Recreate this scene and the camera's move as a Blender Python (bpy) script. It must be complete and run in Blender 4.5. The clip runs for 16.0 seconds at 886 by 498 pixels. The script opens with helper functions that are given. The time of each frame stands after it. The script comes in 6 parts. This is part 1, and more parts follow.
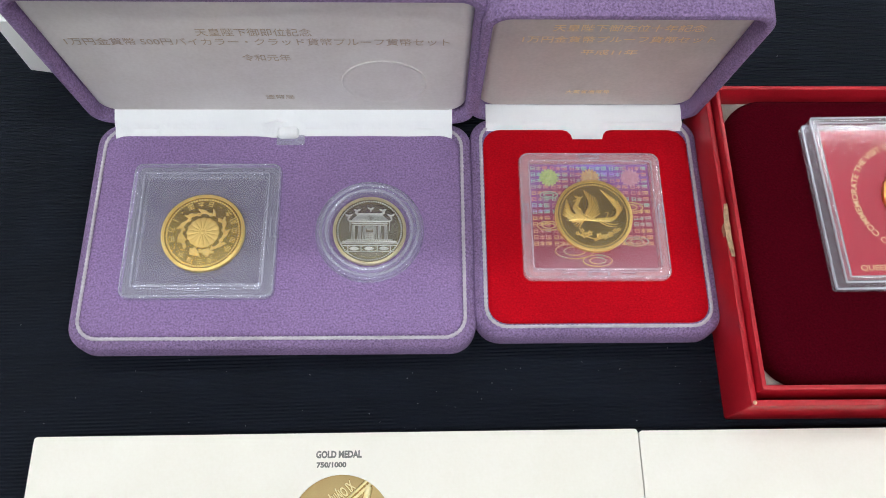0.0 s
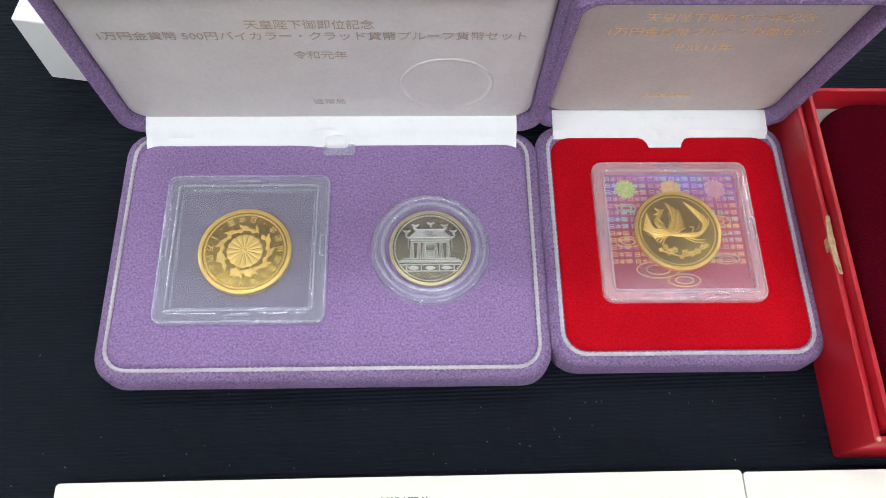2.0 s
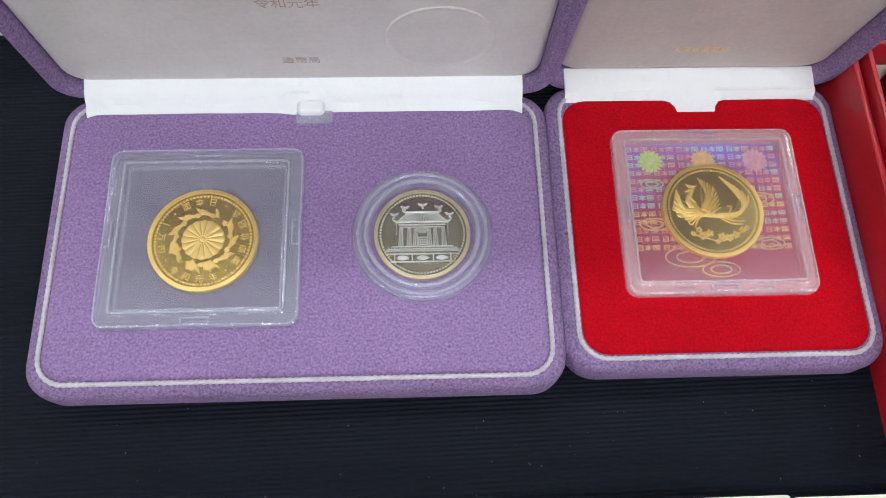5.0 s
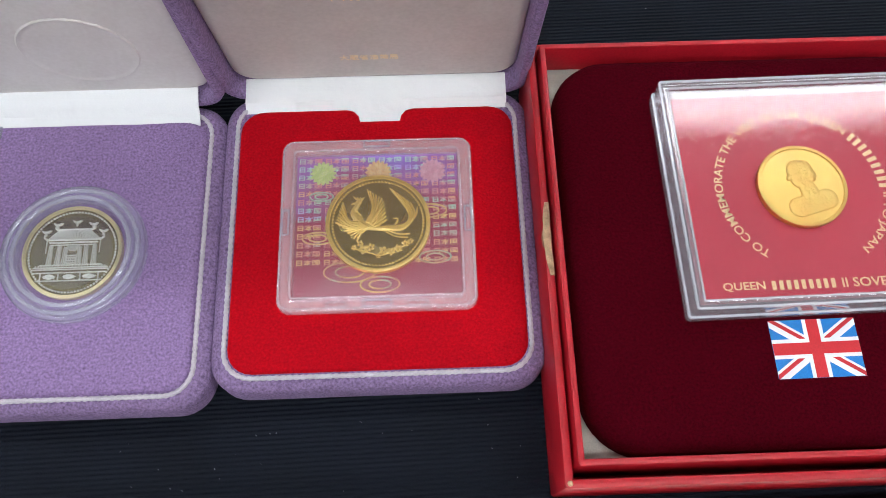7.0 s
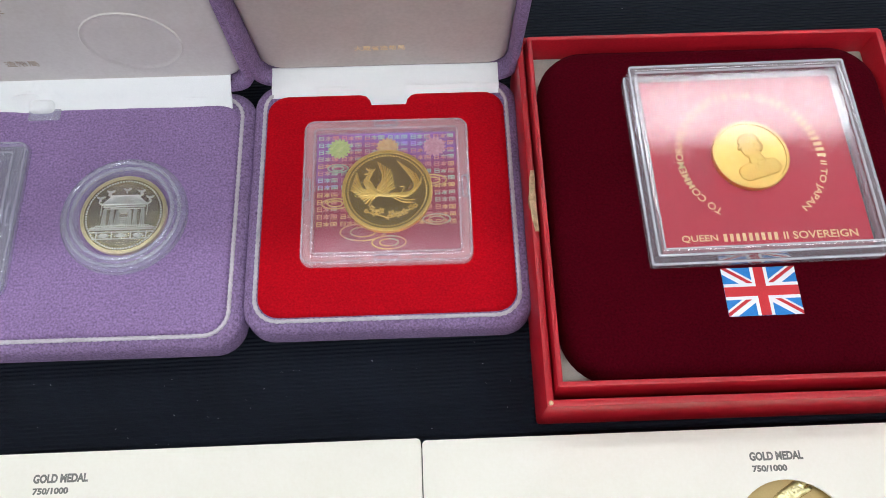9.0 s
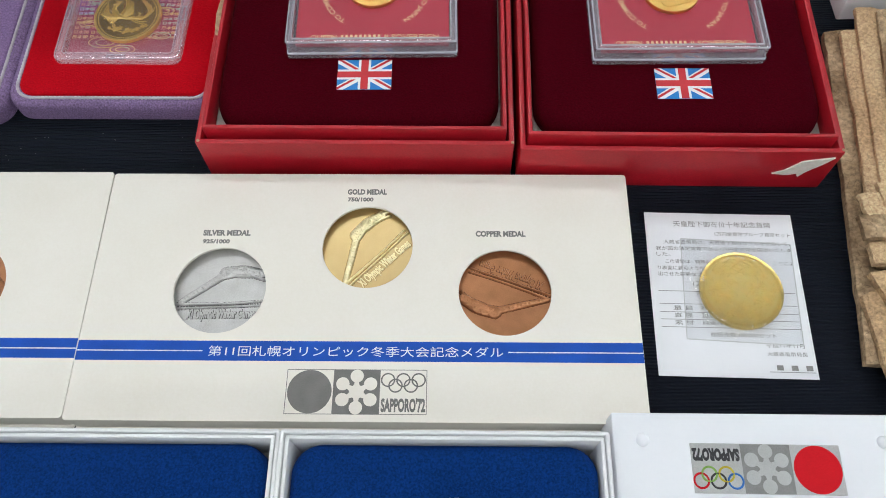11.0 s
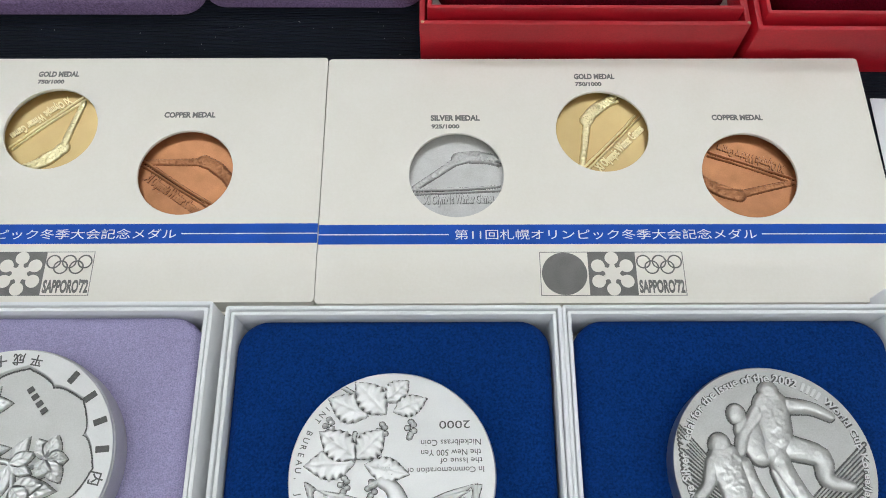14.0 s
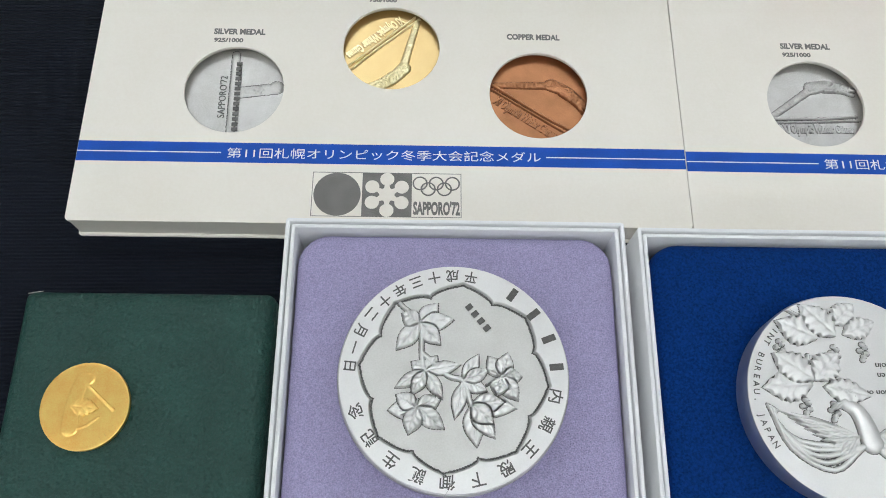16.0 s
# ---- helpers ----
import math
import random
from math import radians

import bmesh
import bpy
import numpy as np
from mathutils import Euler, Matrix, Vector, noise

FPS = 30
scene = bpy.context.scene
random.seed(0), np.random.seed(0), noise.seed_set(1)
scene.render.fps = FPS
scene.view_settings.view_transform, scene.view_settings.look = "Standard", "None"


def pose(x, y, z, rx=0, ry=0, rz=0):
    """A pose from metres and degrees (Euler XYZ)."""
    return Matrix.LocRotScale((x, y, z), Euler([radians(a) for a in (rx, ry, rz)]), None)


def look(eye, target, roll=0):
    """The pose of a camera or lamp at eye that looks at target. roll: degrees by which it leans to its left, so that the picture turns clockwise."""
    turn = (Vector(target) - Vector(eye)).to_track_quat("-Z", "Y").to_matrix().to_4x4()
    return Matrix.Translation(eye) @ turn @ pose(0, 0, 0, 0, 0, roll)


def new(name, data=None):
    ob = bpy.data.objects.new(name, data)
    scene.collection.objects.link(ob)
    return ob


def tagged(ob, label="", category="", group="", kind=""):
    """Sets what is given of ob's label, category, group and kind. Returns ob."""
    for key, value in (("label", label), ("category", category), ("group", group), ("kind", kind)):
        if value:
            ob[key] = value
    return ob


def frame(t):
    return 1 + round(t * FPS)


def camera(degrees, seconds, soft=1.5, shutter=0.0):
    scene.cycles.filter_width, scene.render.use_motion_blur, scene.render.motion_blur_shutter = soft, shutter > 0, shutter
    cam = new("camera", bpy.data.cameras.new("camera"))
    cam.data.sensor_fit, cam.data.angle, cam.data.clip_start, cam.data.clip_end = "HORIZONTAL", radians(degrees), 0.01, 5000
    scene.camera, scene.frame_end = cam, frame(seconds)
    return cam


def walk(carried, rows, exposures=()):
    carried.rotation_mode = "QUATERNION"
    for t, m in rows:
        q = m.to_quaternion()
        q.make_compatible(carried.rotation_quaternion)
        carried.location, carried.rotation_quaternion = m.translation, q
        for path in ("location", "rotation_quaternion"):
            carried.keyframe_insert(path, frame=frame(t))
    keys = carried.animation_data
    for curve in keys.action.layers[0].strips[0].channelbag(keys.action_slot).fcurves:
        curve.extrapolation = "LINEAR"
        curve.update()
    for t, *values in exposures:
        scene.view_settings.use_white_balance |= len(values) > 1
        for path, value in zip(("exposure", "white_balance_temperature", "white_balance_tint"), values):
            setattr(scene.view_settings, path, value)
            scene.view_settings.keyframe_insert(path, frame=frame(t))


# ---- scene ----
# ---- camera ----
K = 1.20            # metres per unit of the plan below
U = K / 1000        # one plan millimetre in metres
cam = camera(58.57, 16.0, soft=0.95)
ROWS = [
    (0, (0.04345, 0.04443, 0.22276), (0.05164, 0.13586, -0.00977), 3.27),
    (0.5, (0.03016, 0.04253, 0.22376), (0.04001, 0.13911, -0.00662), 3.74),
    (1, (0.03729, 0.04375, 0.21118), (0.04714, 0.14372, -0.01775), 3.45),
    (1.5, (0.03064, 0.05000, 0.20058), (0.04042, 0.15097, -0.02791), 3.34),
    (2, (0.02552, 0.05042, 0.19929), (0.03476, 0.15140, -0.02922), 3.08),
    (2.5, (0.02263, 0.05618, 0.18754), (0.03116, 0.15604, -0.04149), 2.79),
    (3, (0.02028, 0.06370, 0.17785), (0.02961, 0.16039, -0.05251), 3.38),
    (3.2, (0.01917, 0.06415, 0.17679), (0.02816, 0.16045, -0.05374), 3.20),
    (5.3, (0.03074, 0.06909, 0.17305), (0.04204, 0.15721, -0.06064), 4.37),
    (5.5, (0.03694, 0.06680, 0.17563), (0.04725, 0.15546, -0.05789), 3.61),
    (6, (0.05033, 0.06460, 0.17744), (0.05877, 0.15453, -0.05568), 2.14),
    (6.5, (0.08968, 0.06547, 0.17236), (0.09646, 0.15670, -0.06030), 0.93),
    (7, (0.10487, 0.06791, 0.16983), (0.11166, 0.15901, -0.06288), 0.85),
    (7.5, (0.10629, 0.06985, 0.16776), (0.11216, 0.16084, -0.06502), 0.24),
    (8, (0.10382, 0.06684, 0.17110), (0.10933, 0.15888, -0.06127), -0.04),
    (8.2, (0.10130, 0.06541, 0.17207), (0.10774, 0.15773, -0.06017), 0.43),
    (10.3, (0.15088, -0.02469, 0.21966), (0.15231, 0.08408, -0.00543), -0.94),
    (10.5, (0.16792, -0.03760, 0.21927), (0.16771, 0.07294, -0.00496), -1.38),
    (11, (0.20427, -0.05414, 0.21947), (0.20290, 0.05425, -0.00581), -1.50),
    (11.5, (0.22112, -0.06212, 0.21281), (0.21769, 0.04452, -0.01328), -2.39),
    (12, (0.22282, -0.06810, 0.20387), (0.21773, 0.03565, -0.02353), -3.31),
    (12.5, (0.22328, -0.07368, 0.20026), (0.21896, 0.02725, -0.02842), -3.15),
    (13, (0.21978, -0.08098, 0.20158), (0.21684, 0.01792, -0.02800), -2.74),
    (13.5, (0.19479, -0.07864, 0.20501), (0.19682, 0.01986, -0.02476), -0.30),
    (14, (0.13156, -0.06918, 0.20611), (0.13437, 0.02656, -0.02482), 0.31),
    (14.5, (0.08447, -0.06935, 0.20151), (0.08923, 0.02541, -0.02978), 1.71),
    (15, (0.04469, -0.07073, 0.20163), (0.05136, 0.02164, -0.03059), 3.21),
    (15.5, (0.03369, -0.07536, 0.19623), (0.04150, 0.01453, -0.03692), 4.29),
    (16, (0.02939, -0.07650, 0.19529), (0.03700, 0.01095, -0.03879), 4.36),
]
walk(cam, [(t, look([K * a for a in e], [K * a for a in g], r)) for t, e, g, r in ROWS],
     exposures=[(0, 0.15), (2.5, 0.38), (5.5, 0.25), (8.2, 0.2), (10.5, -0.1), (13.0, -0.3), (16.0, -0.28)])

# ---- world and lights: a closed hall with strip lights in a white ceiling ----
world = bpy.data.worlds.new("hall_air")
scene.world = world
world.use_nodes = True
world.node_tree.nodes["Background"].inputs[0].default_value = (0.6, 0.65, 0.7, 1)
world.node_tree.nodes["Background"].inputs[1].default_value = 0.02
STRIP_GLOW = 12.6
# row y 1.36 follows its reflections; other rows are unseen, added for brightness
STRIPS = [(-2.1, 1.36), (-0.35, 1.36), (1.40, 1.36), (-1.45, -0.45), (0.15, -0.45), (1.75, -0.45), (-0.8, -2.0), (0.9, -2.0), (-0.8, 3.3), (0.9, 3.3)]
CEILING = 2.0
FLOOR = -0.72


# ---- materials ----
def material(name, base, rough=0.6, metal=0.0, vary=(400, 0.12), fine=(3000, 0.1), bump=(2500, 0.2, 0.0002),
             sheen=0.0, spec=0.5, coat=0.0, through_light=0.0, ior=1.45, glow=0.0, ribs=None, tint=None, musgrave=8):
    """A procedural surface: a base colour that wanders at two scales, with a fine relief. Scales are per metre."""
    m = bpy.data.materials.new(name)
    m.use_nodes = True
    n, l = m.node_tree.nodes, m.node_tree.links
    b = n["Principled BSDF"]
    b.inputs["Roughness"].default_value = rough
    b.inputs["Metallic"].default_value = metal
    b.inputs["Specular IOR Level"].default_value = spec
    b.inputs["Sheen Weight"].default_value = sheen
    b.inputs["Sheen Roughness"].default_value = 0.4
    b.inputs["Coat Weight"].default_value = coat
    b.inputs["Transmission Weight"].default_value = through_light
    b.inputs["IOR"].default_value = ior
    if sheen:
        b.inputs["Sheen Tint"].default_value = (*[min(1, c * 1.6 + 0.1) for c in base], 1)
    if glow:
        b.inputs["Emission Color"].default_value = (*base, 1)
        b.inputs["Emission Strength"].default_value = glow
    where = n.new("ShaderNodeTexCoord")
    big, small = n.new("ShaderNodeTexNoise"), n.new("ShaderNodeTexNoise")
    for node, (scale, _) in ((big, vary), (small, fine)):
        node.inputs["Scale"].default_value = scale
        node.inputs["Detail"].default_value = 4
        l.new(where.outputs["Object"], node.inputs["Vector"])
    mix_a, mix_b = n.new("ShaderNodeMix"), n.new("ShaderNodeMix")
    for node, source, amount in ((mix_a, big, vary[1]), (mix_b, small, fine[1])):
        node.data_type, node.blend_type = "RGBA", "OVERLAY"
        node.inputs["Factor"].default_value = min(1.0, amount * 3)
        l.new(source.outputs["Fac"], node.inputs["B"])
    mix_a.inputs["A"].default_value = (*base, 1)
    if tint:
        ramp = n.new("ShaderNodeMix")
        ramp.data_type = "RGBA"
        ramp.inputs["A"].default_value, ramp.inputs["B"].default_value = (*base, 1), (*tint, 1)
        edge = n.new("ShaderNodeMapRange")
        edge.inputs["From Min"].default_value, edge.inputs["From Max"].default_value = 0.42, 0.62
        l.new(big.outputs["Fac"], edge.inputs["Value"])
        l.new(edge.outputs["Result"], ramp.inputs["Factor"])
        l.new(ramp.outputs["Result"], mix_a.inputs["A"])
    l.new(mix_a.outputs["Result"], mix_b.inputs["A"])
    l.new(mix_b.outputs["Result"], b.inputs["Base Color"])
    if bump:
        grain = n.new("ShaderNodeTexNoise")
        grain.inputs["Scale"].default_value = bump[0]
        grain.inputs["Detail"].default_value = 3
        l.new(where.outputs["Object"], grain.inputs["Vector"])
        rise = n.new("ShaderNodeBump")
        rise.inputs["Strength"].default_value, rise.inputs["Distance"].default_value = bump[1], bump[2]
        l.new(grain.outputs["Fac"], rise.inputs["Height"])
        if ribs:
            wave = n.new("ShaderNodeTexWave")
            wave.bands_direction = ribs[0]
            wave.inputs["Scale"].default_value = ribs[1]
            wave.inputs["Distortion"].default_value = ribs[3]
            wave.inputs["Detail Scale"].default_value = 0.4
            l.new(where.outputs["Object"], wave.inputs["Vector"])
            deep = n.new("ShaderNodeBump")
            deep.inputs["Strength"].default_value, deep.inputs["Distance"].default_value = ribs[2], 0.0003
            l.new(wave.outputs["Fac"], deep.inputs["Height"])
            l.new(rise.outputs["Normal"], deep.inputs["Normal"])
            rise = deep
        l.new(rise.outputs["Normal"], b.inputs["Normal"])
    return m


def suede(name, base, sheen=0.35, grain=0.2, spec=0.15):
    return material(name, base, 0.95, vary=(45, 0.04), fine=(1500, grain), bump=(1700, 0.8, 0.0005), sheen=sheen, spec=spec)


M = {
    "purple": suede("purple_suede", (0.235, 0.158, 0.30), 0.25, 0.32),
    "purple_pad": suede("purple_flock", (0.268, 0.175, 0.35), 0.2, 0.28),
    "red_felt": suede("red_felt", (0.47, 0.003, 0.010), 0.03, 0.16, 0.08),
    "velvet": suede("wine_velvet", (0.054, 0.0007, 0.0045), 0.03, 0.2, 0.03),
    "blue": suede("blue_velvet", (0.003, 0.029, 0.150), 0.03, 0.3, 0.08),
    "lilac": material("lilac_suede", (0.36, 0.33, 0.52), 0.95, vary=(45, 0.02), fine=(2600, 0.2), bump=(2400, 0.9, 0.0005), sheen=0.1, spec=0.15),
    "satin": material("silver_satin", (0.62, 0.58, 0.57), 0.45, vary=(60, 0.06), fine=(900, 0.05), bump=(350, 0.08, 0.0006), sheen=0.2),
    # darker, warmer copy of the satin: shade and red bounce put into its colour
    "satin_warm": material("beige_satin", (0.50, 0.455, 0.44), 0.45, vary=(60, 0.06), fine=(900, 0.05), bump=(350, 0.08, 0.0006), sheen=0.2),
    "strip": material("white_cloth", (0.82, 0.83, 0.85), 0.8, vary=(80, 0.05), bump=(260, 0.25, 0.0012)),
    "cord": material("white_cord", (0.52, 0.48, 0.53), 0.75, vary=(300, 0.1), bump=(4000, 0.3, 0.0002)),
    "card": material("cream_card", (0.80, 0.765, 0.69), 0.55, vary=(40, 0.05), fine=(1200, 0.04), bump=(900, 0.12, 0.0002)),
    "white_card": material("white_card", (0.78, 0.79, 0.80), 0.6, vary=(60, 0.05), bump=(900, 0.15, 0.0002)),
    "pure_card": material("white_box_card", (0.80, 0.79, 0.80), 0.6, vary=(30, 0.04), bump=(700, 0.1, 0.0002)),
    "grey_card": material("grey_lining_paper", (0.46, 0.45, 0.40), 0.7, vary=(120, 0.2), bump=(600, 0.3, 0.0003)),
    "red_paper": material("red_leather_paper", (0.42, 0.008, 0.018), 0.42, vary=(60, 0.1), fine=(1500, 0.08), bump=(2200, 0.25, 0.0002), coat=0.1),
    "torn": material("torn_card", (0.45, 0.30, 0.18), 0.9, vary=(600, 0.25), bump=(1500, 0.6, 0.0004)),
    "torn_white": material("torn_paper", (0.80, 0.75, 0.68), 0.85, vary=(500, 0.15), bump=(900, 0.6, 0.0004)),
    "gold": material("proof_gold", (0.78, 0.55, 0.15), 0.20, 1.0, vary=(200, 0.04), fine=(3000, 0.02), bump=(1500, 0.03, 0.0001)),
    "gold_matt": material("frosted_gold", (1.0, 0.74, 0.25), 0.42, 1.0, vary=(300, 0.06), fine=(4000, 0.05), bump=(5000, 0.2, 0.0001)),
    "gold_warm": material("worn_gold", (0.90, 0.58, 0.17), 0.36, 1.0, vary=(250, 0.12), fine=(2500, 0.1), bump=(3000, 0.3, 0.00015)),
    "gold_pale": material("pale_gold", (0.84, 0.64, 0.24), 0.25, 1.0, vary=(200, 0.05), fine=(3000, 0.03), bump=(1500, 0.04, 0.0001)),
    "gold_green": material("bright_gold_medal", (0.62, 0.46, 0.22), 0.36, 1.0, vary=(120, 0.05), fine=(2500, 0.03), bump=(700, 0.06, 0.0002)),
    "gold_dark": material("mirror_proof_gold", (0.52, 0.38, 0.15), 0.30, 1.0, vary=(200, 0.04), bump=(1500, 0.02, 0.0001)),
    "nickel": material("mirror_nickel", (0.62, 0.56, 0.42), 0.16, 1.0, vary=(200, 0.04), bump=(1500, 0.02, 0.0001)),
    "nickel_matt": material("frosted_nickel", (0.82, 0.82, 0.80), 0.4, 1.0, vary=(300, 0.06), bump=(5000, 0.2, 0.0001)),
    "brass": material("brass_ring", (0.92, 0.82, 0.50), 0.35, 1.0, vary=(300, 0.05), bump=(4000, 0.1, 0.0001)),
    "brass_mirror": material("mirror_brass", (0.60, 0.52, 0.30), 0.14, 1.0, vary=(300, 0.05), bump=(1500, 0.02, 0.0001)),
    "silver": material("matt_silver", (0.60, 0.60, 0.585), 0.40, 1.0, vary=(150, 0.08), fine=(2500, 0.08), bump=(3500, 0.25, 0.00015)),
    "silver_white": material("frosted_silver", (0.76, 0.76, 0.75), 0.46, 1.0, vary=(150, 0.05), fine=(2500, 0.06), bump=(4000, 0.25, 0.00015)),
    "silver_dark": material("aged_silver", (0.62, 0.615, 0.595), 0.36, 1.0, vary=(170, 0.2), fine=(1800, 0.12), bump=(1200, 0.25, 0.0002), tint=(0.44, 0.435, 0.42)),
    "silver_thin": material("sleeve_silver", (0.56, 0.555, 0.54), 0.48, 1.0, vary=(150, 0.08), bump=(2500, 0.1, 0.0001)),
    "copper": material("copper", (0.46, 0.215, 0.108), 0.38, 1.0, vary=(150, 0.12), fine=(2500, 0.06), bump=(3000, 0.1, 0.0001)),
    "plastic": material("white_plastic", (0.81, 0.83, 0.87), 0.36, vary=(60, 0.03), fine=(800, 0.02), bump=None),
    "rose": material("rose_card", (0.50, 0.045, 0.075), 0.6, vary=(80, 0.05), bump=(900, 0.1, 0.0002)),
    "print_gold": material("gold_print", (0.84, 0.64, 0.36), 0.4, 0.3, vary=(900, 0.1), bump=None),
    "print_silver": material("silver_print", (0.45, 0.36, 0.28), 0.35, 0.7, vary=(700, 0.15), bump=None),
    "print_blue": material("blue_print", (0.010, 0.080, 0.43), 0.6, spec=0.25, vary=(90, 0.08), bump=(900, 0.1, 0.0002)),
    "print_white": material("white_print", (0.80, 0.80, 0.80), 0.5, vary=(90, 0.04), bump=None),
    "print_grey": material("grey_print", (0.17, 0.165, 0.155), 0.55, vary=(200, 0.1), bump=None),
    "print_ink": material("black_print", (0.03, 0.03, 0.035), 0.55, vary=(200, 0.1), bump=None),
    "flag_blue": material("flag_blue", (0.01, 0.20, 0.58), 0.45, vary=(200, 0.06), bump=None),
    "flag_red": material("flag_red", (0.58, 0.02, 0.03), 0.45, vary=(200, 0.06), bump=None),
    "flag_white": material("flag_white", (0.80, 0.80, 0.82), 0.45, vary=(200, 0.04), bump=None),
    "sticker": material("silver_sticker", (0.55, 0.56, 0.56), 0.35, 0.6, vary=(120, 0.06), bump=(900, 0.05, 0.0002)),
    "sticker_red": material("red_sticker_print", (0.60, 0.008, 0.016), 0.5, spec=0.15, vary=(120, 0.05), bump=None),
    "ring_blue": material("blue_ring_print", (0.02, 0.16, 0.55), 0.4, bump=None),
    "ring_yellow": material("yellow_ring_print", (0.62, 0.50, 0.03), 0.4, bump=None),
    "ring_green": material("green_ring_print", (0.25, 0.48, 0.10), 0.4, bump=None),
    "green": material("green_leatherette", (0.009, 0.054, 0.043), 0.5, vary=(70, 0.12), fine=(1500, 0.14), bump=(700, 1.0, 0.0012)),
    "old_paper": material("aged_paper", (0.52, 0.345, 0.19), 0.85, vary=(24, 0.12), fine=(900, 0.25), bump=(420, 1.0, 0.0014), tint=(0.60, 0.425, 0.25)),
    "old_edge": material("stained_paper", (0.27, 0.175, 0.095), 0.9, vary=(60, 0.2), fine=(600, 0.28), bump=(330, 1.0, 0.0016), tint=(0.43, 0.31, 0.19)),
    "paper": material("white_paper", (0.80, 0.81, 0.84), 0.7, vary=(50, 0.03), bump=(500, 0.1, 0.0003)),
    "cloth": material("black_ribbed_cloth", (0.0036, 0.0060, 0.0122), 0.8, vary=(50, 0.15), fine=(2200, 0.25), bump=(2600, 0.5, 0.0003), ribs=("Y", 260, 1.0, 0.6), spec=0.22, sheen=0.03),
    "lint": material("lint", (0.5, 0.5, 0.52), 0.9, bump=None),
    "wall": material("hall_wall", (0.74, 0.74, 0.73), 0.8, vary=(2, 0.06), fine=(40, 0.04), bump=(120, 0.1, 0.002)),
    "ceiling": material("ceiling_board", (0.84, 0.84, 0.84), 0.9, vary=(3, 0.05), fine=(60, 0.04), bump=(200, 0.2, 0.002)),
    "floor": material("grey_carpet", (0.34, 0.32, 0.30), 0.95, vary=(6, 0.1), fine=(300, 0.2), bump=(400, 0.6, 0.003)),
    "wood": material("table_board", (0.35, 0.26, 0.17), 0.5, vary=(8, 0.2), fine=(120, 0.1), bump=(200, 0.1, 0.0005)),
    "metal": material("steel_leg", (0.5, 0.5, 0.5), 0.35, 1.0, vary=(40, 0.05), bump=None),
    "lamp_white": material("lamp_housing", (0.8, 0.8, 0.8), 0.5, vary=(20, 0.03), bump=None),
    "lamp_glow": material("lamp_tube", (0.93, 0.975, 1.0), 0.5, vary=(20, 0.0), fine=(60, 0.0), bump=None, glow=STRIP_GLOW),
}


def rainbow(name, stops, scale, rough=0.25, metal=0.3, stretch=(1, 1, 1), rise=0.0):
    """A foil whose hue wanders over its surface."""
    m = material(name, (0.5, 0.5, 0.5), rough, metal, bump=None)
    n, l = m.node_tree.nodes, m.node_tree.links
    where, spread, cloud, ramp = n.new("ShaderNodeTexCoord"), n.new("ShaderNodeMapping"), n.new("ShaderNodeTexNoise"), n.new("ShaderNodeValToRGB")
    spread.inputs["Scale"].default_value = stretch
    cloud.inputs["Scale"].default_value, cloud.inputs["Detail"].default_value = scale, 2
    while len(ramp.color_ramp.elements) < len(stops):
        ramp.color_ramp.elements.new(0.5)
    for e, (at, colour) in zip(ramp.color_ramp.elements, stops):
        e.position, e.color = at, (*colour, 1)
    l.new(where.outputs["Object"], spread.inputs["Vector"])
    l.new(spread.outputs["Vector"], cloud.inputs["Vector"])
    if rise:
        # the hue climbs with the height of the sheet
        split, climb = n.new("ShaderNodeSeparateXYZ"), n.new("ShaderNodeMath")
        climb.operation = "MULTIPLY_ADD"
        climb.inputs[1].default_value = rise
        l.new(where.outputs["Object"], split.inputs["Vector"])
        l.new(split.outputs["Y"], climb.inputs[0])
        l.new(cloud.outputs["Fac"], climb.inputs[2])
        l.new(climb.outputs["Value"], ramp.inputs["Fac"])
    else:
        l.new(cloud.outputs["Fac"], ramp.inputs["Fac"])
    l.new(ramp.outputs["Color"], n["Principled BSDF"].inputs["Base Color"])
    return m


M["holo"] = rainbow("holographic_foil", [(0.14, (0.52, 0.20, 0.25)), (0.34, (0.48, 0.11, 0.16)), (0.55, (0.52, 0.11, 0.18)), (0.70, (0.48, 0.17, 0.42)), (0.86, (0.42, 0.24, 0.80))], 34, stretch=(1, 2.2, 1), rise=15.0)
M["holo_ink"] = rainbow("holographic_ink", [(0.28, (0.62, 0.24, 0.24)), (0.40, (0.78, 0.55, 0.22)), (0.50, (0.66, 0.24, 0.26)), (0.60, (0.40, 0.68, 0.52)), (0.72, (0.52, 0.36, 0.86))], 70, 0.4, 0.0, stretch=(0.6, 2.4, 1), rise=5.0)
M["flower_lime"] = material("lime_foil_print", (0.52, 0.62, 0.24), 0.45, vary=(300, 0.1), fine=(900, 0.2), bump=None)
M["flower_orange"] = material("orange_foil_print", (0.74, 0.48, 0.24), 0.45, vary=(300, 0.1), fine=(900, 0.2), bump=None)
M["flower_pink"] = material("pink_foil_print", (0.66, 0.34, 0.42), 0.45, vary=(300, 0.1), fine=(900, 0.2), bump=None)
M["holo_swirl"] = rainbow("holographic_swirl", [(0.40, (0.72, 0.52, 0.20)), (0.52, (0.66, 0.36, 0.22)), (0.62, (0.40, 0.52, 0.40))], 60, 0.4, 0.0)
# dark copies of each metal, for shade painted round relief and for struck lettering
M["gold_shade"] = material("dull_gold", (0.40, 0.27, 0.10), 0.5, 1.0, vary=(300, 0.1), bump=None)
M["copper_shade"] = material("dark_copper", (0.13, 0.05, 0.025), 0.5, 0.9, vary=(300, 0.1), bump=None)
